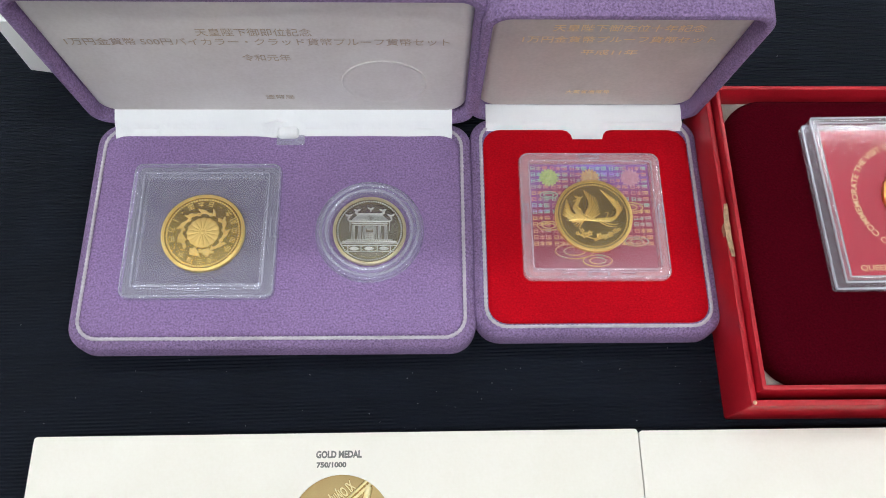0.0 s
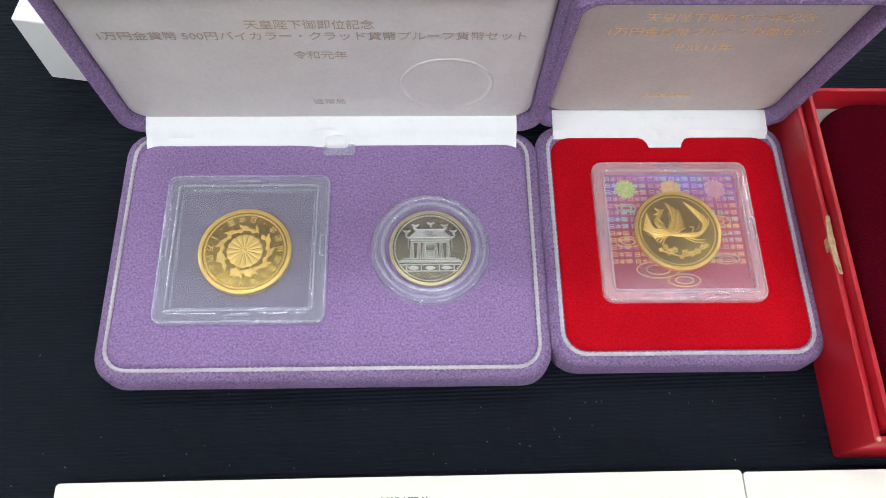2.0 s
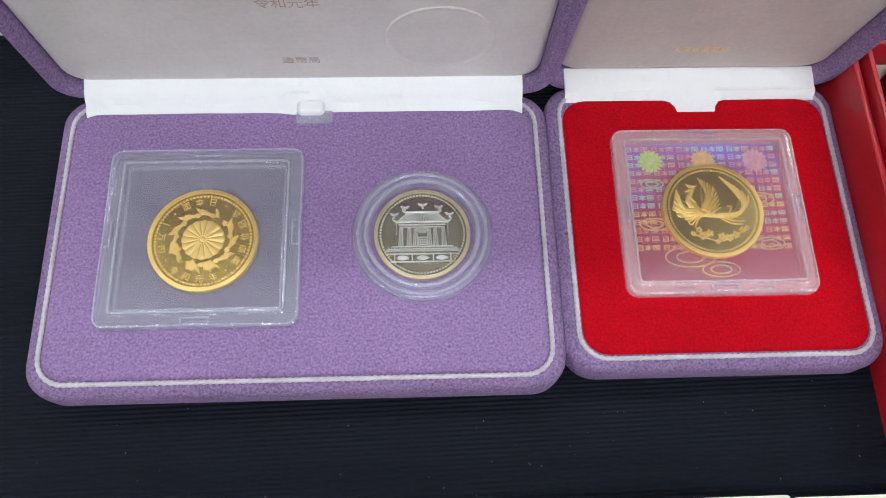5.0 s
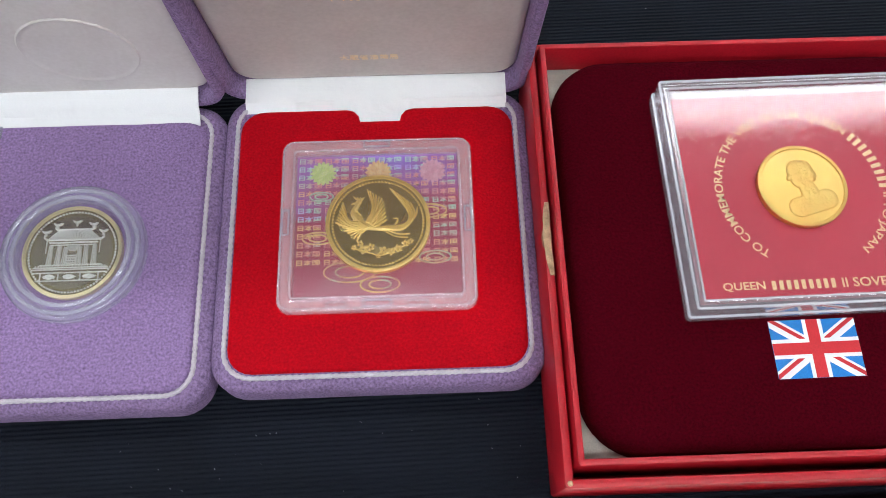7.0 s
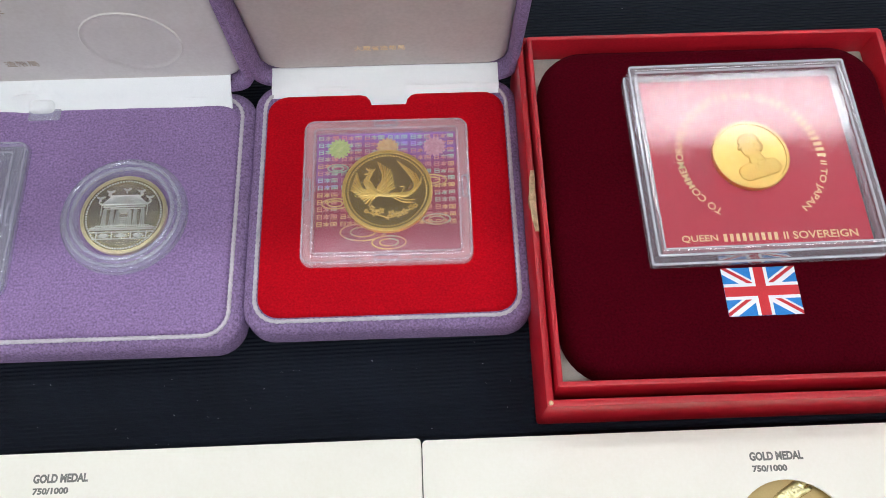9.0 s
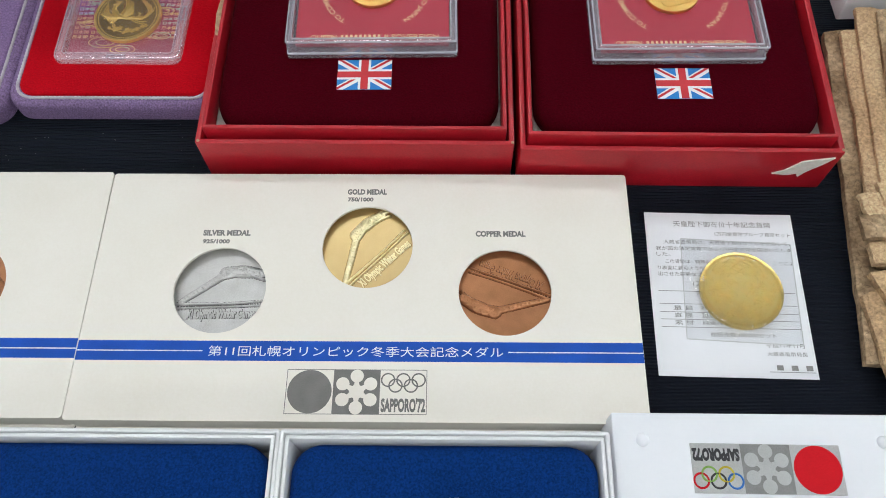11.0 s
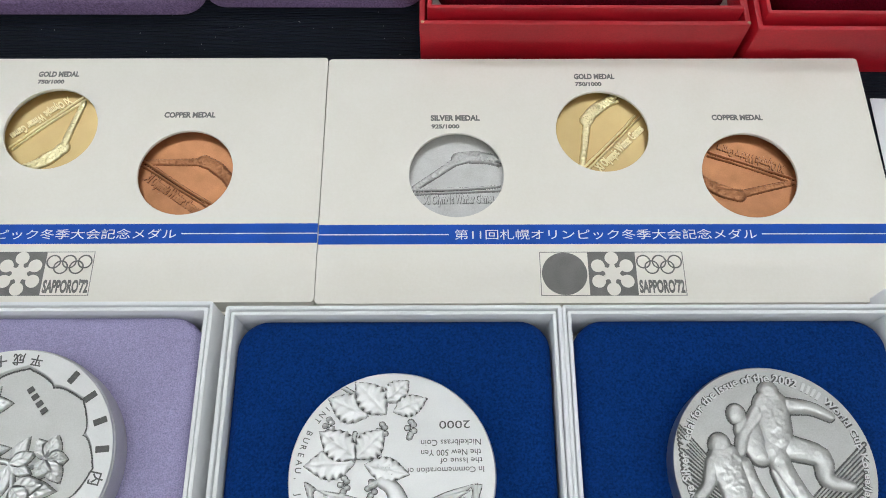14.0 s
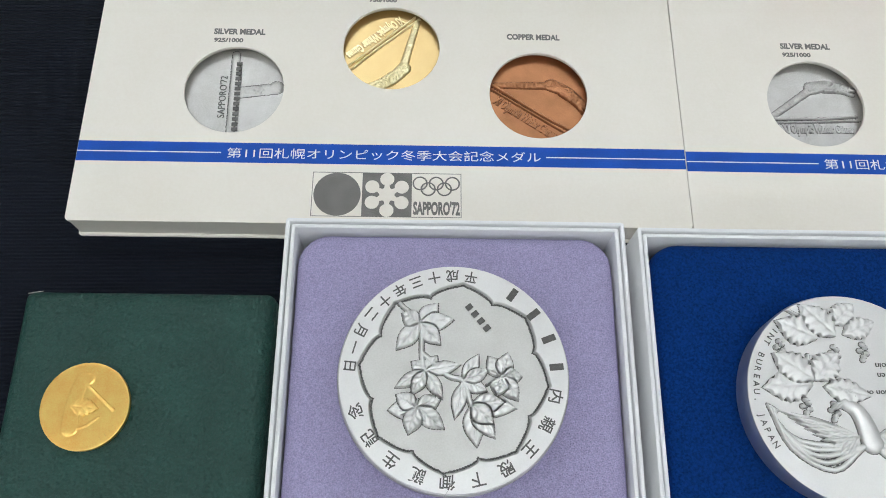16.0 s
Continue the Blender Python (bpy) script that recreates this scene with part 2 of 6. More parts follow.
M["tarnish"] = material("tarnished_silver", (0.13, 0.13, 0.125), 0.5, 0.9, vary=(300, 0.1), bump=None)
M["silver_field"] = material("sandblasted_silver", (0.62, 0.62, 0.60), 0.55, 1.0, vary=(120, 0.05), fine=(2500, 0.06), bump=(5000, 0.25, 0.00012))
M["print_mid"] = material("mid_grey_print", (0.24, 0.24, 0.235), 0.5, vary=(200, 0.08), bump=None)



def clear_film(name, gloss, fresnel=False):
    """A thin clear sheet: it lets all light through and shines a little."""
    m = bpy.data.materials.new(name)
    m.use_nodes = True
    n, l = m.node_tree.nodes, m.node_tree.links
    clear, shine, mix = n.new("ShaderNodeBsdfTransparent"), n.new("ShaderNodeBsdfGlossy"), n.new("ShaderNodeMixShader")
    clear.inputs["Color"].default_value = (0.95, 0.955, 0.96, 1)
    shine.inputs["Roughness"].default_value = 0.08
    mix.inputs["Fac"].default_value = gloss
    if fresnel:
        edge, steep, level = n.new("ShaderNodeLayerWeight"), n.new("ShaderNodeMath"), n.new("ShaderNodeMath")
        edge.inputs["Blend"].default_value = 0.5
        steep.operation, level.operation = "POWER", "MULTIPLY_ADD"
        steep.inputs[1].default_value = 4.5
        level.inputs[1].default_value, level.inputs[2].default_value = 0.8, 0.03
        l.new(edge.outputs["Facing"], steep.inputs[0])
        l.new(steep.outputs["Value"], level.inputs[0])
        l.new(level.outputs["Value"], mix.inputs["Fac"])
    l.new(clear.outputs["BSDF"], mix.inputs[1])
    l.new(shine.outputs["BSDF"], mix.inputs[2])
    l.new(mix.outputs["Shader"], n["Material Output"].inputs["Surface"])
    return m


def clear_plastic(name, tint, haze, milk, low=0.04, steep=3.0, rough=0.06):
    """Moulded clear plastic: light goes through with a tint, a little is scattered, and edges shine."""
    m = bpy.data.materials.new(name)
    m.use_nodes = True
    n, l = m.node_tree.nodes, m.node_tree.links
    clear, milky, shine = n.new("ShaderNodeBsdfTransparent"), n.new("ShaderNodeBsdfDiffuse"), n.new("ShaderNodeBsdfGlossy")
    veil, mix, edge, power, level = (n.new("ShaderNode" + k) for k in ("MixShader", "MixShader", "LayerWeight", "Math", "Math"))
    clear.inputs["Color"].default_value, milky.inputs["Color"].default_value = (*tint, 1), (*milk, 1)
    shine.inputs["Roughness"].default_value = rough
    veil.inputs["Fac"].default_value = haze
    edge.inputs["Blend"].default_value = 0.5
    power.operation, level.operation = "POWER", "MULTIPLY_ADD"
    power.inputs[1].default_value = steep
    level.inputs[1].default_value, level.inputs[2].default_value = 0.7, low
    l.new(edge.outputs["Facing"], power.inputs[0])
    l.new(power.outputs["Value"], level.inputs[0])
    l.new(level.outputs["Value"], mix.inputs["Fac"])
    l.new(clear.outputs["BSDF"], veil.inputs[1])
    l.new(milky.outputs["BSDF"], veil.inputs[2])
    l.new(veil.outputs["Shader"], mix.inputs[1])
    l.new(shine.outputs["BSDF"], mix.inputs[2])
    l.new(mix.outputs["Shader"], n["Material Output"].inputs["Surface"])
    return m


M["capsule_clear"] = clear_plastic("clear_capsule", (0.88, 0.88, 0.92), 0.15, (0.58, 0.57, 0.66), 0.04, 3.0, 0.16)
# grey milk of the base also paints the reflections in the window above it
M["capsule_base"] = clear_plastic("clear_capsule_base", (0.74, 0.74, 0.79), 0.30, (0.40, 0.39, 0.44), 0.02)
M["capsule_ridge"] = clear_plastic("clear_capsule_ridge", (0.86, 0.86, 0.92), 0.24, (0.66, 0.65, 0.76), 0.07, 2.2, 0.22)
M["capsule_window"] = clear_plastic("clear_capsule_window", (0.97, 0.97, 0.98), 0.03, (0.6, 0.6, 0.62), 0.02, 3.5, 0.10)
M["capsule_frost"] = clear_plastic("frosted_capsule", (0.88, 0.80, 0.84), 0.27, (0.80, 0.66, 0.72), 0.05, 2.5, 0.15)
M["block_side"] = clear_plastic("thick_acrylic", (0.84, 0.82, 0.85), 0.18, (0.56, 0.53, 0.58), 0.06, 2.6, 0.12)
# whitish milk on thin rims paints the highlights of clear acrylic edges
M["block_edge"] = clear_plastic("bright_acrylic_edge", (0.90, 0.90, 0.94), 0.38, (0.74, 0.74, 0.80), 0.10, 2.2, 0.14)
M["film"] = clear_film("clear_film", 0.012)
M["pane"] = clear_film("clear_pane", 0.05, True)


def cracked(m, scale, dark):
    """Adds fine dark crease lines to an aged paper."""
    n, l = m.node_tree.nodes, m.node_tree.links
    base = n["Principled BSDF"].inputs["Base Color"]
    source = base.links[0].from_socket
    where, spread, warp, cells, line, mix = (n.new("ShaderNode" + k) for k in ("TexCoord", "Mapping", "TexNoise", "TexVoronoi", "MapRange", "Mix"))
    spread.inputs["Scale"].default_value = (1, 0.55, 0.6)
    warp.inputs["Scale"].default_value = 140
    shift = n.new("ShaderNodeVectorMath")
    shift.operation = "MULTIPLY_ADD"
    shift.inputs[1].default_value = (0.012, 0.012, 0.012)
    cells.feature = "DISTANCE_TO_EDGE"
    cells.inputs["Scale"].default_value = scale
    line.inputs["From Min"].default_value, line.inputs["From Max"].default_value = 0.004, 0.035
    line.inputs["To Min"].default_value, line.inputs["To Max"].default_value = dark, 1.0
    mix.data_type, mix.blend_type = "RGBA", "MULTIPLY"
    mix.inputs["Factor"].default_value = 1.0
    l.new(where.outputs["Object"], spread.inputs["Vector"])
    l.new(where.outputs["Object"], warp.inputs["Vector"])
    l.new(warp.outputs["Color"], shift.inputs[0])
    l.new(spread.outputs["Vector"], shift.inputs[2])
    l.new(shift.outputs["Vector"], cells.inputs["Vector"])
    l.new(cells.outputs["Distance"], line.inputs["Value"])
    l.new(source, mix.inputs["A"])
    l.new(line.outputs["Result"], mix.inputs["B"])
    l.new(mix.outputs["Result"], base)


cracked(M["old_paper"], 260, 0.72)
cracked(M["old_edge"], 240, 0.66)

# ---- helpers of form: all in plan millimetres, turned into metres when linked ----
def thing(name, x, y, z, turn, label, category, group="", kind=""):
    ob = new(name)
    ob.empty_display_size = 0.01
    ob.matrix_basis = pose(x * U, y * U, z * U, 0, 0, turn)
    return tagged(ob, label, category, group, kind)


def part(name, bm, mat, parent=None, label="", at=(0, 0, 0), turn=(0, 0, 0), smooth=True, shadow=True):
    """Links a bmesh as one mesh object under a thing or a part."""
    me = bpy.data.meshes.new(name)
    bmesh.ops.recalc_face_normals(bm, faces=bm.faces)
    bm.to_mesh(me)
    bm.free()
    me.transform(Matrix.Scale(U, 4))
    me.materials.append(M[mat])
    if smooth:
        me.shade_smooth()
        me.set_sharp_from_angle(angle=radians(38))
    ob = new(name, me)
    ob.matrix_basis = pose(*[a * U for a in at], *turn)
    ob.parent = parent
    if label:
        ob["label"] = label
    ob.visible_shadow = shadow
    return ob


def ring_points(w, d, r, n, cx=0, cy=0):
    """A rectangle with rounded corners, anticlockwise."""
    r = max(min(r, w / 2 - 1e-3, d / 2 - 1e-3), 1e-3)
    pts = []
    for k, (sx, sy) in enumerate(((1, 1), (-1, 1), (-1, -1), (1, -1))):
        for i in range(n + 1):
            a = math.pi / 2 * (k + i / n)
            pts.append((cx + sx * (w / 2 - r) + r * math.cos(a), cy + sy * (d / 2 - r) + r * math.sin(a)))
    return pts


def loft(bm, rings, cap=(True, True), closed=False):
    rows = [[bm.verts.new(p) for p in ring] for ring in rings]
    pairs = list(zip(rows, rows[1:])) + ([(rows[-1], rows[0])] if closed else [])
    for a, b in pairs:
        for i in range(len(a)):
            j = (i + 1) % len(a)
            bm.faces.new((a[i], a[j], b[j], b[i]))
    for k, row in ((0, rows[0]), (1, rows[-1])):
        if not cap[k] or closed:
            continue
        # a narrow inner ring keeps the flat of the cap flat in shading
        mid = sum((v.co for v in row), Vector()) / len(row)
        inner = [bm.verts.new(mid + (v.co - mid) * 0.985) for v in row]
        for i in range(len(row)):
            j = (i + 1) % len(row)
            bm.faces.new((row[i], row[j], inner[j], inner[i]))
        bm.faces.new(inner)
    return bm


def slab(w, d, z0, z1, r=1.0, b=0.4, cx=0, cy=0, n=5, bn=3, foot=0.3, bm=None):
    """A block with rounded corners and a rounded upper edge."""
    bm = bm or bmesh.new()
    lift = lambda inset, z: [(x, y, z) for x, y in ring_points(w - 2 * inset, d - 2 * inset, max(r - inset, 0.05), n, cx, cy)]
    rings = [lift(foot, z0), lift(0, z0 + foot)]
    for i in range(bn + 1):
        a = math.pi / 2 * i / bn
        rings.append(lift(b * (1 - math.cos(a)), z1 - b + b * math.sin(a)))
    return loft(bm, rings)


def frame_ring(w, d, z0, z1, t, r=1.0, b=0.3, cx=0, cy=0, n=5, bm=None):
    """An upright wall of thickness t round a rectangle."""
    bm = bm or bmesh.new()
    at = lambda inset, z: [(x, y, z) for x, y in ring_points(w - 2 * inset, d - 2 * inset, max(r - inset, 0.05), n, cx, cy)]
    return loft(bm, [at(0, z0), at(0, z1 - b), at(b * 0.3, z1 - b * 0.3), at(b, z1), at(t - b, z1), at(t - b * 0.3, z1 - b * 0.3), at(t, z1 - b), at(t, z0)], closed=True)


def lathe(profile, n=72, cx=0, cy=0, closed=True, bm=None, hoop=False):
    bm = bm or bmesh.new()
    rings = [[(cx + r * math.cos(2 * math.pi * i / n), cy + r * math.sin(2 * math.pi * i / n), z) for i in range(n)] for r, z in profile]
    return loft(bm, rings, cap=(closed, closed), closed=hoop)


def tube(points, rad, closed=False, sides=6, bm=None, twist=0.0, strands=2):
    """A round cord along points; twist makes strands wind round it."""
    bm = bm or bmesh.new()
    P = [Vector(p) for p in points]
    rings, run = [], 0.0
    for i, p in enumerate(P):
        a, b = (P[i - 1] if i or closed else P[0]), (P[(i + 1) % len(P)] if i + 1 < len(P) or closed else P[-1])
        way = (b - a).normalized()
        side = way.cross(Vector((0, 0, 1)))
        side = side.normalized() if side.length > 1e-4 else Vector((1, 0, 0))
        up = side.cross(way)
        if i:
            run += (p - P[i - 1]).length
        ring = []
        for k in range(sides):
            ang = 2 * math.pi * k / sides
            rr = rad * (1 + 0.16 * math.cos(strands * ang - twist * run)) if twist else rad
            ring.append(p + side * (rr * math.cos(ang)) + up * (rr * math.sin(ang)))
        rings.append(ring)
    return loft(bm, rings, cap=(not closed, not closed), closed=closed)


def flat(outlines, z0, z1, bm=None):
    """A plate cut to outlines; an outline inside another is a hole."""
    c = bpy.data.curves.new("cut", "CURVE")
    c.dimensions, c.fill_mode, c.extrude = "2D", "BOTH", (z1 - z0) / 2
    for pts in outlines:
        s = c.splines.new("POLY")
        s.points.add(len(pts) - 1)
        s.use_cyclic_u = True
        for q, (x, y) in zip(s.points, pts):
            q.co = (x, y, 0, 1)
    ob = bpy.data.objects.new("cut", c)
    me = bpy.data.meshes.new_from_object(ob)
    me.transform(Matrix.Translation((0, 0, (z0 + z1) / 2)))
    bm = bm or bmesh.new()
    bm.from_mesh(me)
    bmesh.ops.remove_doubles(bm, verts=bm.verts, dist=1e-4)
    for junk, pool in ((ob, bpy.data.objects), (c, bpy.data.curves), (me, bpy.data.meshes)):
        pool.remove(junk)
    return bm


def circle(r, n=48, cx=0, cy=0, sx=1.0, sy=1.0, turn=0.0):
    ca, sa = math.cos(turn), math.sin(turn)
    out = []
    for i in range(n):
        x, y = sx * r * math.cos(2 * math.pi * i / n), sy * r * math.sin(2 * math.pi * i / n)
        out.append((cx + x * ca - y * sa, cy + x * sa + y * ca))
    return out


def rect(x0, y0, x1, y1):
    return [(x0, y0), (x1, y0), (x1, y1), (x0, y1)]


def words(text, height, x, y, z, depth=0.06, width=None, turn=0.0, align="LEFT", bm=None, bold=0.0, lean=0.0, em=None, squeeze=1.0):
    """Letters of the built-in font with a cap height; width squeezes or stretches the line to a length."""
    c = bpy.data.curves.new("letters", "FONT")
    c.body, c.size, c.extrude, c.offset = text, 1.0, 0.0, bold
    c.resolution_u = 3
    c.shear = lean
    ob = bpy.data.objects.new("letters", c)
    me = bpy.data.meshes.new_from_object(ob)
    xs = [v.co.x for v in me.vertices] or [0, 1]
    ys = [v.co.y for v in me.vertices] or [0, 1]
    x0, y0, wide, high = min(xs), min(ys), max(xs) - min(xs), max(ys) - min(ys)
    sy = height / high
    sx = width / wide if width else sy
    if em:
        sy = height / em
        sx, y0 = sy * squeeze, 0.0 if em < 0.9 else -0.06
    shift = {"LEFT": 0.0, "CENTER": -wide * sx / 2, "RIGHT": -wide * sx}[align]
    me.transform(Matrix.Translation((shift, 0, 0)) @ Matrix.Diagonal((sx, sy, 1, 1)) @ Matrix.Translation((-x0, -y0, 0)))
    place = Matrix.Translation((x, y, z)) @ Matrix.Rotation(turn, 4, "Z")
    top, solid = bmesh.new(), bm or bmesh.new()
    top.from_mesh(me)
    bmesh.ops.remove_doubles(top, verts=top.verts, dist=1e-5)
    made = bmesh.ops.extrude_face_region(top, geom=top.faces[:])
    for v in made["geom"]:
        if isinstance(v, bmesh.types.BMVert):
            v.co.z += depth
    top.transform(place)
    cut = bpy.data.meshes.new("letters")
    top.to_mesh(cut)
    top.free()
    solid.from_mesh(cut)
    for junk, pool in ((ob, bpy.data.objects), (c, bpy.data.curves), (me, bpy.data.meshes), (cut, bpy.data.meshes)):
        pool.remove(junk)
    return solid


def bars(x, y, z, w, h, count=1, gap=0.25, bm=None, depth=0.06, turn=0.0):
    """Plain bars in place of writing."""
    bm = bm or bmesh.new()
    step = w / count
    for i in range(count):
        box = bmesh.new()
        slab(step * (1 - gap), h, 0, depth, 0.05, 0.01, step * (i + 0.5), h / 2, n=1, bn=1, foot=0.0, bm=box)
        box.transform(Matrix.Translation((x, y, z)) @ Matrix.Rotation(turn, 4, "Z"))
        cut = bpy.data.meshes.new("bar")
        box.to_mesh(cut)
        box.free()
        bm.from_mesh(cut)
        bpy.data.meshes.remove(cut)
    return bm


def around(text, radius, start, step, height, z, cx=0, cy=0, inward=False, depth=0.1, width=None, bm=None, skip=(), bold=0.0):
    """Letters one by one round a circle; angles in degrees, clockwise from start. Those in skip become bars."""
    bm = bm or bmesh.new()
    for i, ch in enumerate(text):
        if ch == " ":
            continue
        a = radians(start - step * i)
        x, y = cx + radius * math.cos(a), cy + radius * math.sin(a)
        turn = a - math.pi / 2 + (math.pi if inward else 0)
        dx, dy = math.sin(turn) * height / 2, -math.cos(turn) * height / 2
        if i in skip:
            w = height * 0.5
            bars(x + dx - math.cos(turn) * w / 2, y + dy - math.sin(turn) * w / 2, z, w, height, 1, 0.05, bm, depth, turn)
        else:
            words(ch, height, x + dx, y + dy, z, depth, None, turn, "CENTER", bm, bold, em=0.72 if ord(ch) < 256 else 0.92, squeeze=width or 1.0)
    return bm



def arc_words(text, height, radius, start, end, z, cx=0, cy=0, inward=False, depth=0.1, bold=0.0, hide=(0, 0)):
    """A line of letters bent along a circle; the letters from hide[0] to hide[1] become bars."""
    wide = {"I": 0.45, " ": 0.5, ".": 0.4, ",": 0.4, "M": 1.3, "W": 1.4, "m": 1.35, "w": 1.2, "i": 0.42, "l": 0.42, "f": 0.5, "t": 0.55, "r": 0.6, "/": 0.6}
    run = [0.0]
    for ch in text:
        run.append(run[-1] + wide.get(ch, 1.0))
    out = bmesh.new()
    for a, b, solid in ((0, hide[0], False), (hide[0], hide[1], True), (hide[1], len(text), False)):
        piece = text[a:b]
        first = a + len(piece) - len(piece.lstrip())
        last = first + len(piece.strip())
        if last <= first:
            continue
        t0, t1 = (radians(start + (end - start) * run[k] / run[-1]) for k in (first, last))
        length = radius * abs(t1 - t0)
        bm = bars(0, 0, z, length, height, last - first, 0.45, None, depth) if solid else words(text[first:last], height, 0, 0, z, depth, length, bold=bold)
        for v in bm.verts:
            ang, r = t0 + (t1 - t0) * v.co.x / length, radius - v.co.y if inward else radius + v.co.y
            v.co.x, v.co.y = cx + r * math.cos(ang), cy + r * math.sin(ang)
        keep = bpy.data.meshes.new("line")
        bm.to_mesh(keep)
        bm.free()
        out.from_mesh(keep)
        bpy.data.meshes.remove(keep)
    return out


# ---- the hall ----
def block(name, x0, y0, z0, x1, y1, z1, mat):
    bm = bmesh.new()
    slab((x1 - x0) / U, (y1 - y0) / U, z0 / U, z1 / U, 1, 1, (x0 + x1) / 2 / U, (y0 + y1) / 2 / U, n=1, bn=1, foot=1, bm=bm)
    return tagged(part(name, bm, mat, smooth=False), kind="structure")


tagged(block("floor", -3.5, -3.0, FLOOR - 0.1, 3.5, 4.5, FLOOR, "floor"), "grey carpeted hall floor", "floor")
tagged(block("ceiling", -3.5, -3.0, CEILING, 3.5, 4.5, CEILING + 0.1, "ceiling"), "white board ceiling of the hall", "ceiling")
tagged(block("wall_north", -3.5, 4.5, FLOOR, 3.5, 4.6, CEILING, "wall"), "pale painted hall wall", "wall")
tagged(block("wall_south", -3.5, -3.1, FLOOR, 3.5, -3.0, CEILING, "wall"), "pale painted hall wall", "wall")
tagged(block("wall_west", -3.6, -3.0, FLOOR, -3.5, 4.5, CEILING, "wall"), "pale painted hall wall", "wall")
tagged(block("wall_east", 3.5, -3.0, FLOOR, 3.6, 4.5, CEILING, "wall"), "pale painted hall wall", "wall")


def ceiling_light(x, y):
    lamp = thing("ceiling_light", x / U, y / U, (CEILING - 0.06) / U, 0, "white ceiling strip light with a bright diffuser", "ceiling light", "hall strip lights")
    part("housing", slab(1070, 200, 20, 52, 8, 3), "lamp_white", lamp)
    part("diffuser", slab(1040, 170, 0, 20, 8, 6), "lamp_glow", lamp)


for sx, sy in STRIPS:
    ceiling_light(sx, sy)

table = thing("table", 140, 60, 0, 0, "long display table under a black cloth", "table")
part("tabletop", slab(1600, 760, -30, -2.2, 6, 2), "wood", table)
for lx in (-720, 720):
    for ly in (-320, 320):
        part("leg", slab(40, 40, FLOOR / U, -30, 6, 2, lx, ly), "metal", table)

bm = bmesh.new()
loft(bm, [[(x, y, z) for x, y in ring_points(w, d, 20, 5, 140, 60)] for w, d, z in ((1640, 800, -500), (1630, 790, -250), (1612, 772, -8), (1606, 766, -1.2), (1600, 760, 0.0))], cap=(False, True))
tagged(part("tablecloth", bm, "cloth"), "black finely ribbed cloth spread over the table", "tablecloth")

# ---- relief: raised forms on coins and medals, heights over a round field ----
def capsule_rise(X, Y, q):
    x0, y0, x1, y1, r0, r1, h = q
    dx, dy = x1 - x0, y1 - y0
    s = np.clip(((X - x0) * dx + (Y - y0) * dy) / max(dx * dx + dy * dy, 1e-9), 0, 1)
    rad = r0 + (r1 - r0) * s
    d2 = ((X - x0 - s * dx) ** 2 + (Y - y0 - s * dy) ** 2) / rad ** 2
    return h * np.sqrt(np.clip(1 - d2, 0, 1)) ** 0.7


def leaf_rise(X, Y, q, teeth=0.10):
    x0, y0, x1, y1, w, h = q
    n = math.hypot(x1 - x0, y1 - y0)
    ux, uy = (x1 - x0) / n, (y1 - y0) / n
    u, v = ((X - x0) * ux + (Y - y0) * uy) / n, (-(X - x0) * uy + (Y - y0) * ux)
    inside = np.clip(u, 0, 1)
    half = w * np.sin(math.pi * inside ** 0.9) ** 1.05 * (1 + teeth * np.sin(inside * 40)) + 1e-6
    e = np.clip(1 - (v / half) ** 2, 0, 1) * ((u > 0) & (u < 1))
    veins = 0.14 * np.cos(inside * 26 - np.abs(v) / w * 5) + 0.35 * np.exp(-(v / (w * 0.12)) ** 2)
    return np.where(e > 0, h * (0.35 + 0.65 * e ** 0.3) * (1 - veins * 0.55) + h * 0.25 * inside, 0)


def bead_rise(X, Y, q):
    radius, size, count, h = q
    R, T = np.hypot(X, Y), np.arctan2(Y, X)
    t = (T * count / (2 * math.pi)) % 1.0 - 0.5
    d2 = ((R - radius) / size) ** 2 + (t * 2 * math.pi * radius / count / size) ** 2
    return h * np.sqrt(np.clip(1 - d2, 0, 1))


RISE = {"c": capsule_rise, "l": leaf_rise, "b": bead_rise, "p": lambda X, Y, q: leaf_rise(X, Y, q, 0.0)}


